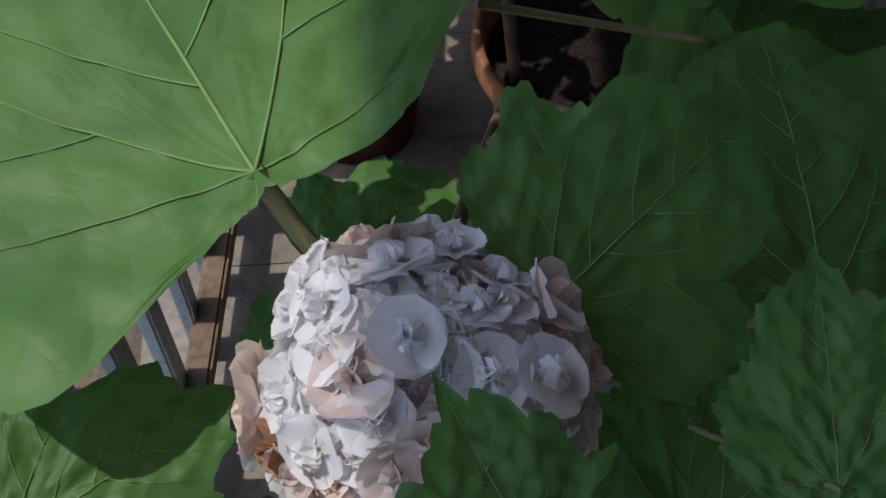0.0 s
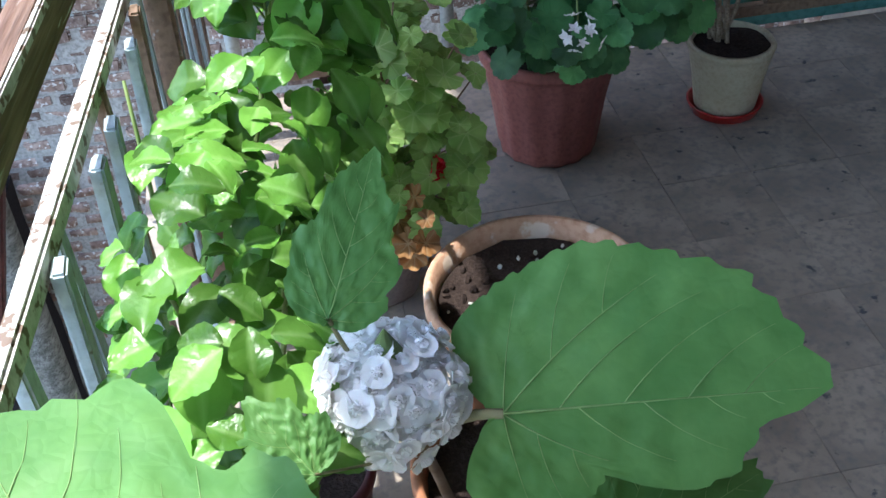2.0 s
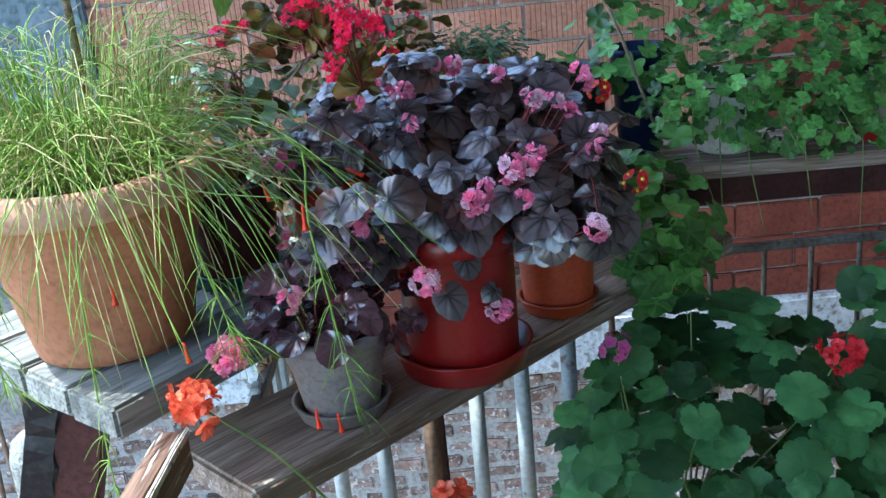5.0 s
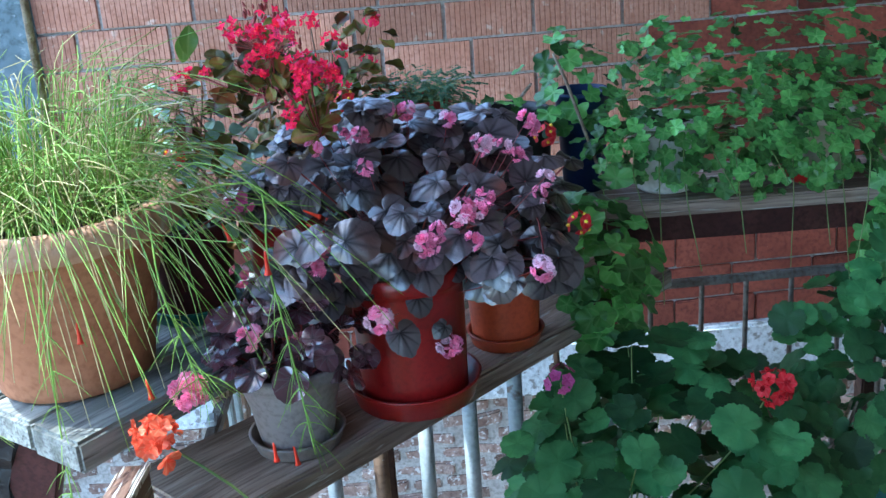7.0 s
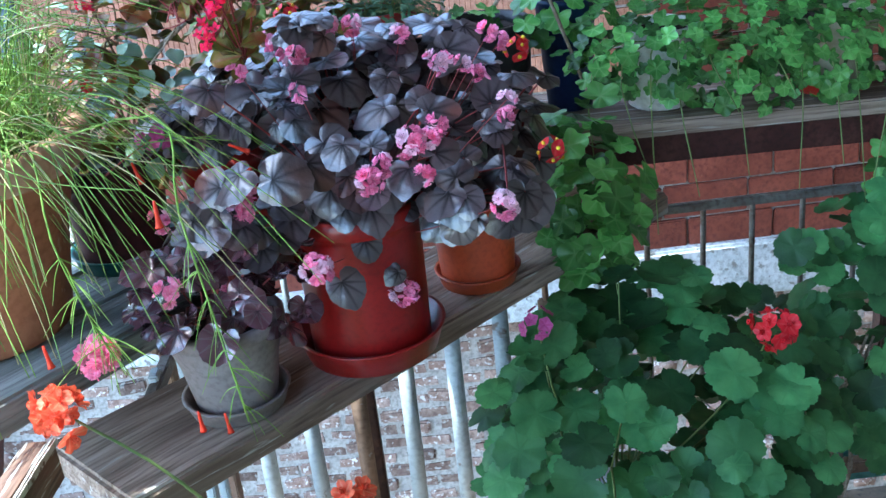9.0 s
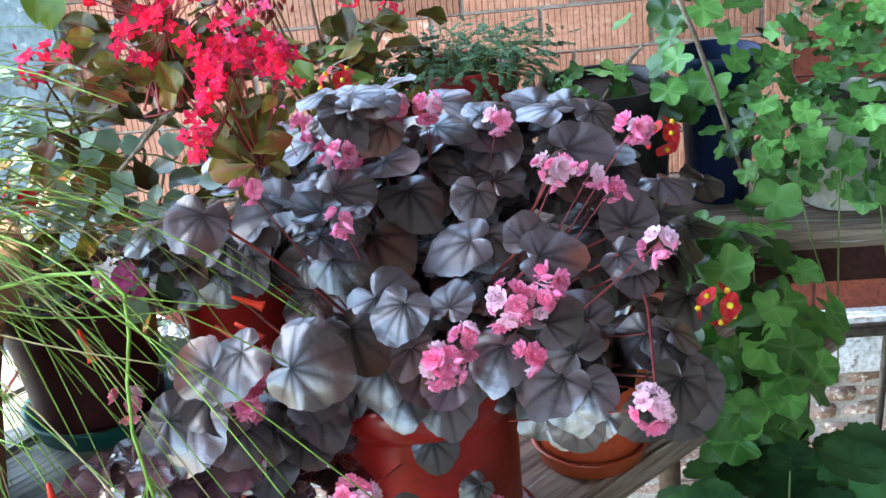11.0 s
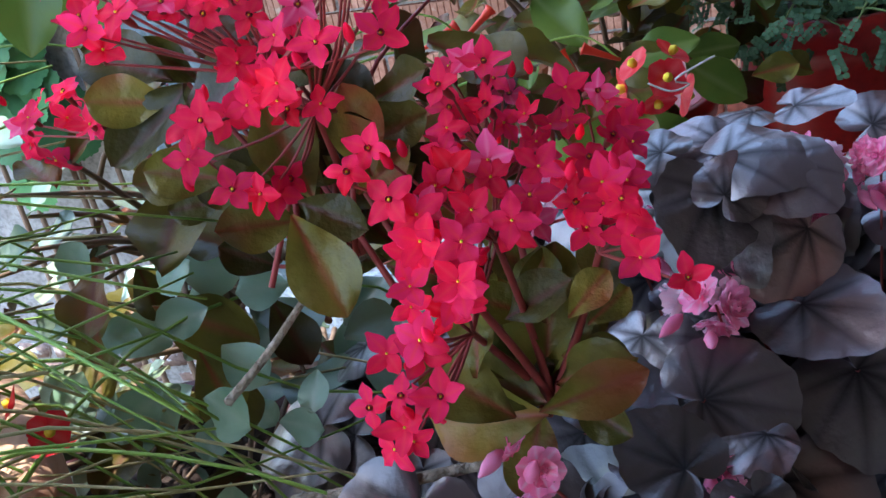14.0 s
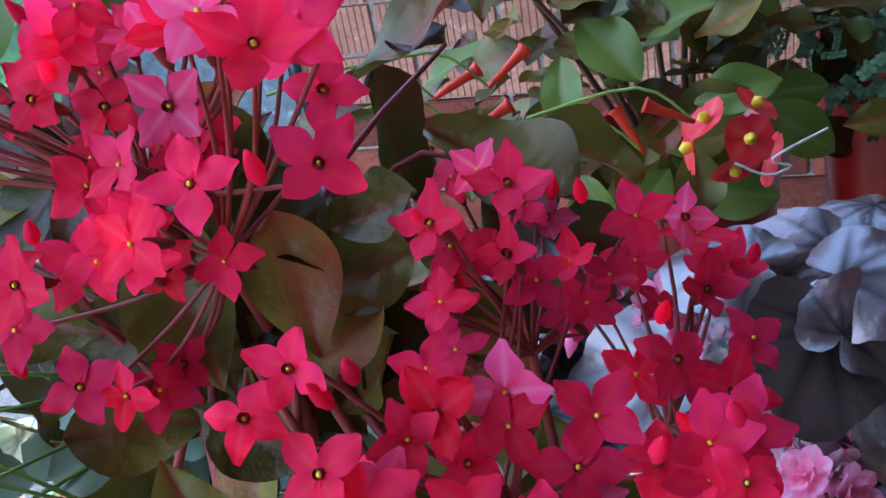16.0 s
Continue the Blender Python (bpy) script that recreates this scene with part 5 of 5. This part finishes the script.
for heads, hub, many in ((KA, HUB_A, 5), (KB, HUB_B, 4), (KD, HUB_A, 4)):
    for g in range(0, len(heads), 4):
        fork = sum((Vector(c) for c in heads[g:g + 4]), Vector()) / len(heads[g:g + 4])
        fork = fork + (hub - fork).normalized() * 0.022 + Vector((0, 0.008, -0.004))
        stem(kal, [fork, fork.lerp(hub, 0.5) + Vector((0, 0.006, -0.006)), hub], 0.0011, 0.0018, STEM_RED)
        for c in heads[g:g + 4]:
            cc = Vector(c)
            out = (cc - hub).normalized() * 0.5 + Vector((0.12, -0.75, 0.55))
            for k in range(many):
                off = Vector((rg.uniform(-0.015, 0.015), rg.uniform(0.001, 0.016), rg.uniform(-0.014, 0.012))) if k else Vector((0, 0, 0))
                n = out + Vector((rg.uniform(-0.6, 0.6), rg.uniform(-0.3, 0.3), rg.uniform(-0.5, 0.5))) * (1.0 if k else 0.6)
                put("flower", rg.choice(KAL_FL * 2 + [KAL_FL_PINK] * (k > 1)), kal, facing(cc + off, n, (rg.uniform(-1, 1), 0, rg.uniform(-1, 1)), rg.uniform(0.62, 0.86)))
                put("calyx", KAL_CALYX, kal, facing(cc + off - n.normalized() * 0.0085, n, (1, 0, 0), rg.uniform(0.8, 1.1)))
                stem(kal, [cc + off - n.normalized() * 0.008, (cc + off).lerp(fork, 0.5) + Vector((0, 0.004, -0.004)), fork], 0.0004, 0.0006, STEM_RED)
            put("bud", KAL_BUD, kal, facing(cc + Vector((rg.uniform(-0.016, 0.016), rg.uniform(0.0, 0.015), rg.uniform(-0.012, 0.006))), (rg.uniform(-0.4, 0.4), -0.3, 1), (1, 0, 0)))
SPRAY_B = (((0.072, 1.696, 1.268), (0.083, 1.697, 1.328)), ((0.079, 1.69, 1.275), (0.117, 1.693, 1.287)), ((0.075, 1.686, 1.27), (0.046, 1.672, 1.296)), ((0.075, 1.684, 1.266), (0.034, 1.654, 1.289)), ((0.068, 1.696, 1.269), (0.047, 1.696, 1.297)), ((0.082, 1.696, 1.263), (0.104, 1.675, 1.259)), ((0.074, 1.704, 1.26), (0.09, 1.715, 1.295)), ((0.071, 1.693, 1.262), (0.066, 1.656, 1.261)), ((0.075, 1.713, 1.256), (0.091, 1.736, 1.268)))
SPRAY_A = (((0.012, 1.723, 1.337), (-0.004, 1.715, 1.372)), ((0.013, 1.733, 1.335), (0.01, 1.741, 1.371)), ((0.013, 1.74, 1.326), (0.022, 1.761, 1.36)), ((0.009, 1.7, 1.339), (0.015, 1.669, 1.324)), ((0.019, 1.712, 1.337), (0.002, 1.69, 1.345)), ((-0.039, 1.734, 1.376), (-0.067, 1.698, 1.385)), ((-0.043, 1.752, 1.369), (-0.048, 1.723, 1.381)), ((-0.028, 1.712, 1.353), (-0.05, 1.689, 1.362)), ((0.008, 1.751, 1.327), (0.025, 1.773, 1.339)), ((-0.034, 1.724, 1.335), (-0.059, 1.718, 1.335)), ((-0.025, 1.73, 1.302), (-0.052, 1.74, 1.309)))
SPRAY_C = (((-0.045, 1.775, 1.265), (-0.062, 1.754, 1.276)), ((-0.08, 1.765, 1.261), (-0.098, 1.744, 1.272)), ((-0.103, 1.745, 1.233), (-0.118, 1.718, 1.231)), ((-0.085, 1.746, 1.228), (-0.054, 1.726, 1.222)), ((-0.036, 1.758, 1.231), (-0.04, 1.735, 1.234)), ((-0.076, 1.758, 1.246), (-0.053, 1.736, 1.24)), ((-0.11, 1.756, 1.255), (-0.12, 1.74, 1.273)), ((-0.087, 1.775, 1.28), (-0.098, 1.755, 1.29)), ((-0.099, 1.735, 1.214), (-0.11, 1.723, 1.237)), ((-0.054, 1.745, 1.214), (-0.034, 1.727, 1.217)), ((-0.137, 1.745, 1.245), (-0.143, 1.718, 1.242)), ((-0.08, 1.743, 1.22), (-0.083, 1.717, 1.217)), ((-0.13, 1.766, 1.28), (-0.134, 1.753, 1.3)))
rg = random.Random(117)
for group, hub, shapes, size in ((SPRAY_A, HUB_A, KALL, 0.047), (SPRAY_B, HUB_B, KALL, 0.047), (SPRAY_C, None, KALG, 0.03)):
    for a, b in group:
        a, b = Vector(a), Vector(b)
        n = Vector((rg.uniform(-0.4, 0.4), -0.75, 0.55 + rg.uniform(-0.3, 0.3)))
        put("leaf", rg.choice(shapes), kal, facing(a, n, b - a, max(0.45, (b - a).length / size * 0.78)))
        if hub:
            stem(kal, [a, a.lerp(hub, 0.5) + Vector((0, 0, -0.003)), hub], 0.0008, 0.0012, STEM_RED)
stem(kal, [(-0.035, 1.7, 1.211), (0.002, 1.689, 1.228), (0.025, 1.69, 1.233), (0.05, 1.696, 1.234)], 0.0028, 0.002, STEM_GREY, "branch")
stem(kal, [(-0.044, 1.695, 1.267), (-0.024, 1.698, 1.286), (-0.005, 1.702, 1.307)], 0.002, 0.0014, STEM_GREY, "branch")
for a, b in (((-0.104, 1.776, 1.426), (-0.099, 1.719, 1.389)), ((-0.125, 1.851, 1.405), (-0.127, 1.811, 1.36))):
    put("leaf", KAL_BIG, kal, facing(a, (0.3, -0.8, 0.4), Vector(b) - Vector(a), 0.85))
KEY_LEAVES = (((0.077, 1.687, 1.288), (0.085, 1.696, 1.328), 1.0), ((0.02, 1.655, 1.366), (0.029, 1.65, 1.334), 1.1), ((0.067, 1.672, 1.276), (0.05, 1.653, 1.308), 1.0), ((0.076, 1.666, 1.283), (0.115, 1.671, 1.295), 0.8), ((0.014, 1.687, 1.353), (0.011, 1.678, 1.388), 1.1),
              ((0.031, 1.696, 1.354), (0.029, 1.697, 1.385), 1.1), ((0.031, 1.716, 1.345), (0.03, 1.737, 1.372), 1.1), ((0.013, 1.677, 1.358), (0.035, 1.662, 1.356), 1.0), ((-0.021, 1.705, 1.353), (-0.045, 1.69, 1.368), 1.0), ((-0.048, 1.735, 1.369), (-0.068, 1.714, 1.385), 1.1))
for a, b, w in KEY_LEAVES:
    a, b = Vector(a), Vector(b)
    k = (b - a).length / 0.047 * 1.1
    put("leaf", rg.choice(KALL), kal, facing(a, (rg.uniform(0.0, 0.5), -0.75, 0.5), b - a, k * 0.8) @ Matrix.Diagonal((w * 0.92, 1, 1, 1)))
# upright leaf pairs between each hub and its flowers
for hub, heads, n in ((HUB_A, KA, 34), (HUB_B, KB, 26)):
    for k in range(n):
        c = Vector(rg.choice(heads))
        at = hub.lerp(c, rg.uniform(0.0, 0.5)) + Vector((rg.uniform(-0.012, 0.012), rg.uniform(-0.004, 0.02), rg.uniform(-0.012, 0.006)))
        d = (c - hub).normalized() + Vector((rg.uniform(-0.8, 0.8), rg.uniform(-0.5, 0.5), rg.uniform(-0.5, 0.5)))
        put("leaf", rg.choice(KALL), kal, facing(at, (rg.uniform(-0.6, 0.6), -0.6, 0.6), d, rg.uniform(0.35, 0.62)))
bush(kal, (-0.12, 1.83, 1.17), (0.11, 0.1, 0.1), 70, KALG, 112, 0.6, (0.7, 1.2), (0, -0.4, 0.6), (-0.15, 1.95, 1.1), STEM_BROWN, 0.0015, 0.2, 0.3)
bush(kal, (-0.16, 1.9, 1.0), (0.1, 0.08, 0.09), 40, KALG, 115, 0.6, (0.7, 1.2), (0, -0.4, 0.6), (-0.18, 2.05, 1.04), STEM_BROWN, 0.0015, 0.2, 0.3)
bush(kal, (-0.152, 1.837, 1.135), (0.12, 0.07, 0.09), 70, KALG + KALL, 116, 0.6, (0.6, 1.1), (0, -0.4, 0.6), (-0.15, 1.95, 1.05), STEM_BROWN, 0.0014, 0.1, 0.2)
bush(kal, (-0.131, 1.793, 1.279), (0.09, 0.06, 0.06), 40, KALL + KALG, 118, 0.6, (0.6, 1.1), (0, -0.4, 0.6), (-0.12, 1.88, 1.2), STEM_BROWN, 0.0014, 0.1, 0.3)
head(kal, (-0.129, 1.787, 1.339), 0.018, KAL_FL, 5, (0, -0.6, 0.8), 151)
wax = thing("begonia", (-0.3, 1.86, 0.955), "small red and white begonias half hidden behind the large pot", "begonia")
for i, (c, fl, n) in enumerate((((-0.052, 1.667, 1.18), [WHITE5_FL, MAGENTA_FL], 10), ((-0.144, 1.72, 1.239), [ANGEL_FL], 3))):
    head(wax, c, 0.018, fl, n, (0, -0.8, 0.4), 155 + i, 1.1, reach=(0.5, 1.2), scale=(0.6, 0.85))
    stem(wax, [c, Vector(c).lerp((-0.3, 1.86, 0.955), 0.5) + Vector((0, 0, 0.02)), (-0.3, 1.86, 0.955)], 0.001, 0.002, STEM_RED)
bush(kal, (0.004, 1.934, 1.19), (0.05, 0.03, 0.04), 26, KALL, 119, 0.6, (0.6, 1.0), (0, -0.5, 0.5))
bush(kal, (0.0, 1.755, 1.365), (0.075, 0.03, 0.055), 46, KALL, 213, 0.7, (0.5, 0.85), (0, -0.6, 0.4), tuple(HUB_A), STEM_RED, 0.0008, 0.1, 0.3)
kal2 = thing("kalanchoe", (0.1, 2.2, 0.92), "second kalanchoe with withered and last coral flowers", "kalanchoe")
put("pot", lathe("pot", [(0.05, 0), (0.052, 0.002), (0.065, 0.14), (0.069, 0.14), (0.069, 0.16), (0.062, 0.16), (0.06, 0.13), (0.001, 0.13)], RED_PLASTIC, 36), kal2, pose(0.075, 2.24, 0.966))
K2 = ((-0.074, 2.2, 1.351), (-0.052, 2.19, 1.297), (-0.02, 2.21, 1.358), (0.002, 2.2, 1.318), (-0.029, 2.19, 1.285), (-0.04, 2.22, 1.40), (0.049, 2.2, 1.358), (0.086, 2.2, 1.321), (0.099, 2.2, 1.297), (0.151, 2.2, 1.276), (0.165, 2.22, 1.348))
for i, c in enumerate(K2):
    tip = Vector(c)
    stem(kal2, [(0.075, 2.24, 1.04), (0.07 + 0.4 * (c[0] - 0.07), 2.22, 1.18), tip], 0.0035, 0.0012, STEM_BROWN)
    if i < 6:
        for k in range(26):
            put("bud", DRY_BUD, kal2, facing(tip + Vector((U(-0.03, 0.03), U(-0.02, 0.02), U(-0.035, 0.025))), (U(-0.6, 0.6), U(-0.5, 0.2), 1), (1, 0, 0), U(0.8, 1.5)))
        head(kal2, tip + Vector((0, -0.02, 0.0)), 0.02, [KAL_FL_PINK, KAL_FL[0]], 4, (0, -0.6, 0.7), 120 + i)
    else:
        head(kal2, tip + Vector((0, -0.01, 0.005)), 0.014, KAL_FL, 6, (0, -0.6, 0.7), 120 + i)
bush(kal2, (0.13, 2.2, 1.30), (0.07, 0.05, 0.09), 34, KALL, 114, 0.8, (0.6, 1.0), (0, -0.4, 0.5))
bush(kal2, (0.06, 2.14, 1.2), (0.13, 0.07, 0.07), 70, KALL + [KAL_BIG, KAL_BIG], 214, 0.6, (0.6, 1.0), (0, -0.5, 0.5))
bush(kal2, (0.04, 2.18, 1.2), (0.13, 0.07, 0.09), 60, KALL, 113, 0.8, (0.6, 1.0), (0, -0.4, 0.5))

# ---- feathery plant in the back pot, sprouts in the bag ----
fern = thing("fern_plant", (BACK_AT[0], BACK_AT[1], 1.16), "feathery grey-green plant in the tall red pot", "plant")
bush(fern, (0.25, 2.21, 1.205), (0.135, 0.08, 0.055), 390, FERN_LEAF, 130, 0.6, (0.28, 0.55), (0, -0.3, 0.6), (0.232, 2.24, 1.16), STEM_GREEN, 0.0009, 0.1, 0.3)
sprout = thing("cutting", (BAG_AT[0], BAG_AT[1], 1.12), "young ivy geranium cutting in the black bag", "plant")
stem(sprout, [(0.41, 2.24, 1.12), (0.44, 2.21, 1.18), (0.46, 2.19, 1.21)], 0.004, 0.003, STEM_GREY)
bush(sprout, (0.4, 2.2, 1.16), (0.06, 0.05, 0.03), 12, IVY_LEAF, 131, 0.5, (0.5, 0.9))

# ---- ivy geranium ----
ivy = thing("ivy_geranium", (WHITE_AT[0], WHITE_AT[1], 1.05), "trailing ivy geranium spilling over the shelf from its pots", "ivy geranium")
bush(ivy, (0.92, 2.2, 1.09), (0.38, 0.13, 0.15), 800, IVY_LEAF, 140, 0.4, (0.38, 0.85), (0, -0.35, 0.7), None, STEM_GREEN, 0.0014, 0.3)
bush(ivy, (0.56, 2.03, 0.89), (0.1, 0.1, 0.17), 95, IVY_LEAF, 141, 0.4, (0.8, 1.35), (0, -0.35, 0.7))
bush(ivy, (0.56, 2.25, 1.19), (0.13, 0.07, 0.12), 45, IVY_LEAF, 142, 0.4, (0.7, 1.1), (0, -0.35, 0.7))
bush(ivy, (1.2, 2.15, 0.85), (0.09, 0.08, 0.2), 60, IVY_LEAF, 143, 0.4, (0.8, 1.3), (0, -0.7, 0.4))
for k in range(14):
    x = 0.6 + 0.05 * k
    stem(ivy, [(0.74 + U(0, 0.3), 2.25, 1.05), (x, 2.15, 1.08), (x + U(-0.05, 0.05), 2.08, 0.8 + U(-0.1, 0.2))], 0.0018, 0.001, STEM_GREEN)
bush(ivy, (0.95, 2.22, 1.24), (0.36, 0.09, 0.1), 170, IVY_LEAF, 144, 0.4, (0.4, 0.8), (0, -0.35, 0.7))
stem(ivy, [(0.6, 2.22, 1.0), (0.53, 2.18, 1.2), (0.5, 2.16, 1.27)], 0.0035, 0.003, STEM_GREY)

# ---- climber on the wall beyond the pillar ----
vine = thing("climber", (-1.75, 3.96, -1.15), "dark green climber growing up the wall beside the pillar", "climber")
for k in range(5):
    x = -1.95 + 0.1 * k
    stem(vine, [(x, 4.0, -1.15), (x + U(-0.05, 0.05), 4.04, 0.2), (x + U(-0.08, 0.08), 4.05, 1.7)], 0.012, 0.005, STEM_BROWN)
bush(vine, (-1.8, 3.99, 1.0), (0.27, 0.07, 0.8), 150, GER_LEAF, 301, 0.4, (1.8, 3.2), (0, -0.8, 0.4), None, STEM_GREEN, 0.001, 0.1)

# ---- rush-like coral plant in the large pot ----
rush = thing("coral_plant", (GRASS_AT[0], GRASS_AT[1], 1.2), "dense rush-like coral plant arching out of the terracotta pot", "plant")
rg = random.Random(9)
parts = []
for k in range(820):
    a = rg.uniform(0, 2 * math.pi)
    rr = 0.145 * math.sqrt(rg.random())
    p0 = Vector((GRASS_AT[0] + rr * math.cos(a), GRASS_AT[1] + rr * math.sin(a), 1.19))
    mat = GRASS_DRY if rg.random() < 0.22 else GRASS
    if k % 6 < 2:
        out = Vector((rg.uniform(-0.5, 1.1), rg.uniform(-1.0, 0.3), 0)).normalized()
        l, drop = rg.uniform(0.18, 0.40), rg.uniform(-0.03, 0.16)
        kink = Vector((rg.uniform(-0.02, 0.02), rg.uniform(-0.02, 0.02), 0))
        pts = [p0, p0 + out * l * 0.3 + Vector((0, 0, rg.uniform(0.05, 0.11))), p0 + out * l * 0.65 + kink + Vector((0, 0, 0.03)), p0 + out * l + kink * 2 + Vector((0, 0, -drop))]
    else:
        out = Vector((math.cos(a), math.sin(a), 0)) * rg.uniform(0.3, 1.0) + Vector((rg.uniform(-0.3, 0.4), rg.uniform(-0.6, 0.3), 0))
        h = rg.uniform(0.06, 0.2)
        bend = Vector((rg.uniform(-0.03, 0.03), rg.uniform(-0.03, 0.03), 0))
        pts = [p0, p0 + out * 0.05 + bend + Vector((0, 0, h)), p0 + out * rg.uniform(0.1, 0.19) - bend + Vector((0, 0, h * rg.uniform(0.7, 1.35)))]
    me = tube("stem", pts, 0.0011, 0.0005, mat, 4)
    if k < 300:
        put("stem", me, rush)
    else:
        parts.append((me, Matrix(), 0 if mat == GRASS else 1))
put("foliage", join("foliage", parts, [GRASS, GRASS_DRY]), rush, Matrix(), "thin green and straw-coloured rush stems", kind="stuff")
# jointed shoots that hang down the front of the pot
for x0, x1, y, zl in ((-0.27, -0.3, 1.44, 0.74), (-0.02, 0.03, 1.49, 0.85), (-0.16, -0.1, 1.45, 0.98), (-0.38, -0.42, 1.46, 0.95)):
    top = Vector((x0, y + 0.06, 1.24))
    spine = [top, Vector((x0 + (x1 - x0) * 0.4, y, 1.14)), Vector((x0 + (x1 - x0) * 0.8, y - 0.01, (1.1 + zl) / 2)), Vector((x1, y, zl))]
    put("stem", tube("stem", [(GRASS_AT[0] + 0.3 * (x0 - GRASS_AT[0]), 1.55, 1.2)] + spine, 0.0018, 0.001, GRASS), rush)
    for j in range(1, 9):
        f = j / 9
        b = spine[1].lerp(spine[2], f * 2) if f < 0.5 else spine[2].lerp(spine[3], f * 2 - 1)
        for q in range(4):
            d = Vector((rg.uniform(-1, 1), rg.uniform(-0.6, 0.4), rg.uniform(-1.6, -0.5))).normalized() * rg.uniform(0.03, 0.075)
            put("stem", tube("stem", [b, b + d * 0.5 + Vector((0, 0, 0.006)), b + d], 0.0009, 0.0004, GRASS, 4), rush)
put("stake", lathe("stake", [(0.006, 0), (0.006, 0.5)], STEM_GREY, 8), rush, pose(-0.32, 1.72, 1.17, 2, 1, 0), "grey wooden stake")
for c, d in (((0.011, 1.69, 1.118), (0.7, -0.2, -0.5)), ((-0.023, 1.465, 0.889), (0.05, 0, -1)), ((0.044, 1.64, 1.145), (0.8, -0.2, -0.5)), ((0.019, 1.323, 1.218), (0, 0, -1)), ((-0.17, 1.43, 1.02), (0.1, 0, -1)), ((0.0, 1.5, 0.86), (0.1, 0, -1)),
             ((-0.07, 1.6, 1.17), (0.3, -0.3, -0.8)), ((0.04, 1.66, 1.16), (0.6, 0.2, -0.4)), ((-0.25, 1.45, 1.1), (0, 0, -1))):
    put("flower", TUBE_FL, rush, facing(c, d, (1, 0, 0), 1.1), "scarlet tubular flower")

for a, b in (((0.003, 1.893, 1.317), (0.016, 1.902, 1.322)), ((0.022, 1.9, 1.317), (0.032, 1.909, 1.324)), ((0.094, 1.911, 1.293), (0.075, 1.91, 1.302)), ((0.076, 1.9, 1.287), (0.07, 1.904, 1.296)), ((0.014, 1.888, 1.304), (0.024, 1.895, 1.308))):
    put("flower", TUBE_FL, rush, facing(a, Vector(b) - Vector(a), (1, 0, 0), 0.75), "scarlet tubular flower")
    stem(rush, [a, Vector(a) + Vector((-0.02, 0.0, 0.015)), Vector(a) + Vector((-0.06, -0.01, 0.01))], 0.0005, 0.0007, GRASS)
tie = [Vector(p) for p in ((0.138, 1.883, 1.302), (0.12, 1.873, 1.297), (0.126, 1.873, 1.294), (0.118, 1.869, 1.293), (0.108, 1.869, 1.298))]
put("tie_string", tube("tie_string", tie, 0.0005, 0.0005, WHITE_PLASTIC, 5), beg, Matrix(), "thin white tie string")

# ---- pieces of floor and walls ----
for i in range(0, 11):
    for j in range(2, 12):
        put("tile", bpy.data.meshes.get("floor_tile") or tile_mesh(), floor, pose(-0.26 + 0.1 + i * 0.2, FLOOR_EDGE - 0.1 - (11 - j) * 0.2, -0.012 + U(-0.0006, 0.0006)))


def ribbed_brick():
    n, w, h, d = 17, 0.316, 0.128, 0.03
    verts = []
    for k in range(2 * n):
        x = -w / 2 + w * (k // 2 + (0.16 if k % 2 == 0 else 0.84)) / n
        for dx, dy in (((-0.0018, 0.003), (0, 0)) if k % 2 == 0 else ((0, 0), (0.0018, 0.003))):
            for z in (0, h):
                verts.append((x + dx, dy, z))
    m = len(verts) // 2
    faces = [(2 * k, 2 * k + 2, 2 * k + 3, 2 * k + 1) for k in range(m - 1)]
    b = len(verts)
    verts += [(-w / 2, d, 0), (-w / 2, d, h), (w / 2, d, 0), (w / 2, d, h)]
    faces += [(b, 0, 1, b + 1), (2 * m - 2, b + 2, b + 3, 2 * m - 1)]
    faces += [tuple([b + 1] + [2 * k + 1 for k in range(m)] + [b + 3]), tuple([b + 2] + [2 * k for k in range(m - 1, -1, -1)] + [b])]
    return mesh_of("brick", verts, faces, BRICK, None, None, False)


HOLLOW = ribbed_brick()
PLAIN = [box("brick", (0.320, 0.03, 0.131), SHADED_RED_BRICK, 0.005, 0.004) for _ in range(4)]
COURSE, LENGTH = 0.1395, 0.328
for j in range(-10, 7):
    z = 1.146 + j * COURSE
    shift = (0.0 if j % 2 == 0 else -0.095) + (0.1 if j < -4 else 0.0)
    for i in range(-3, 11):
        x = -0.468 + shift + (i + 0.5) * LENGTH
        if x > -1.2:
            # beyond x 1.3 the darker plain brick paints shade on ribbed bricks
            plain = j <= -7 or x > 1.3
            put("brick", RNG.choice(PLAIN) if plain else HOLLOW, wall, pose(x, WALL_Y + (0.012 if plain else -0.003) + U(-0.003, 0.003), z + 0.006 + U(-0.002, 0.002), 0, U(-0.4, 0.4), U(-0.6, 0.6)))
OLD = [box("brick", (0.134, 0.06, 0.059), OLD_BRICK, 0.009, 0.007) for _ in range(8)]
rest = []
for j in range(26):
    for i in range(37):
        m = pose(-2.2 + i * 0.146 + (0.07 if j % 2 else 0) + U(-0.014, 0.014), WALL_Y + 0.035 + U(-0.007, 0.005), -0.52 - j * 0.069 + U(-0.005, 0.005), 0, U(-4, 4), U(-3, 3)) @ Matrix.Diagonal((U(0.8, 1.06), 1, U(0.88, 1.05), 1))
        if j < 12 and 4 < i < 22:
            put("brick", RNG.choice(OLD), wall, m)
        else:
            rest.append((RNG.choice(OLD), m, 0))
put("bricks", join("bricks", rest, [OLD_BRICK]), wall, Matrix(), kind="stuff")
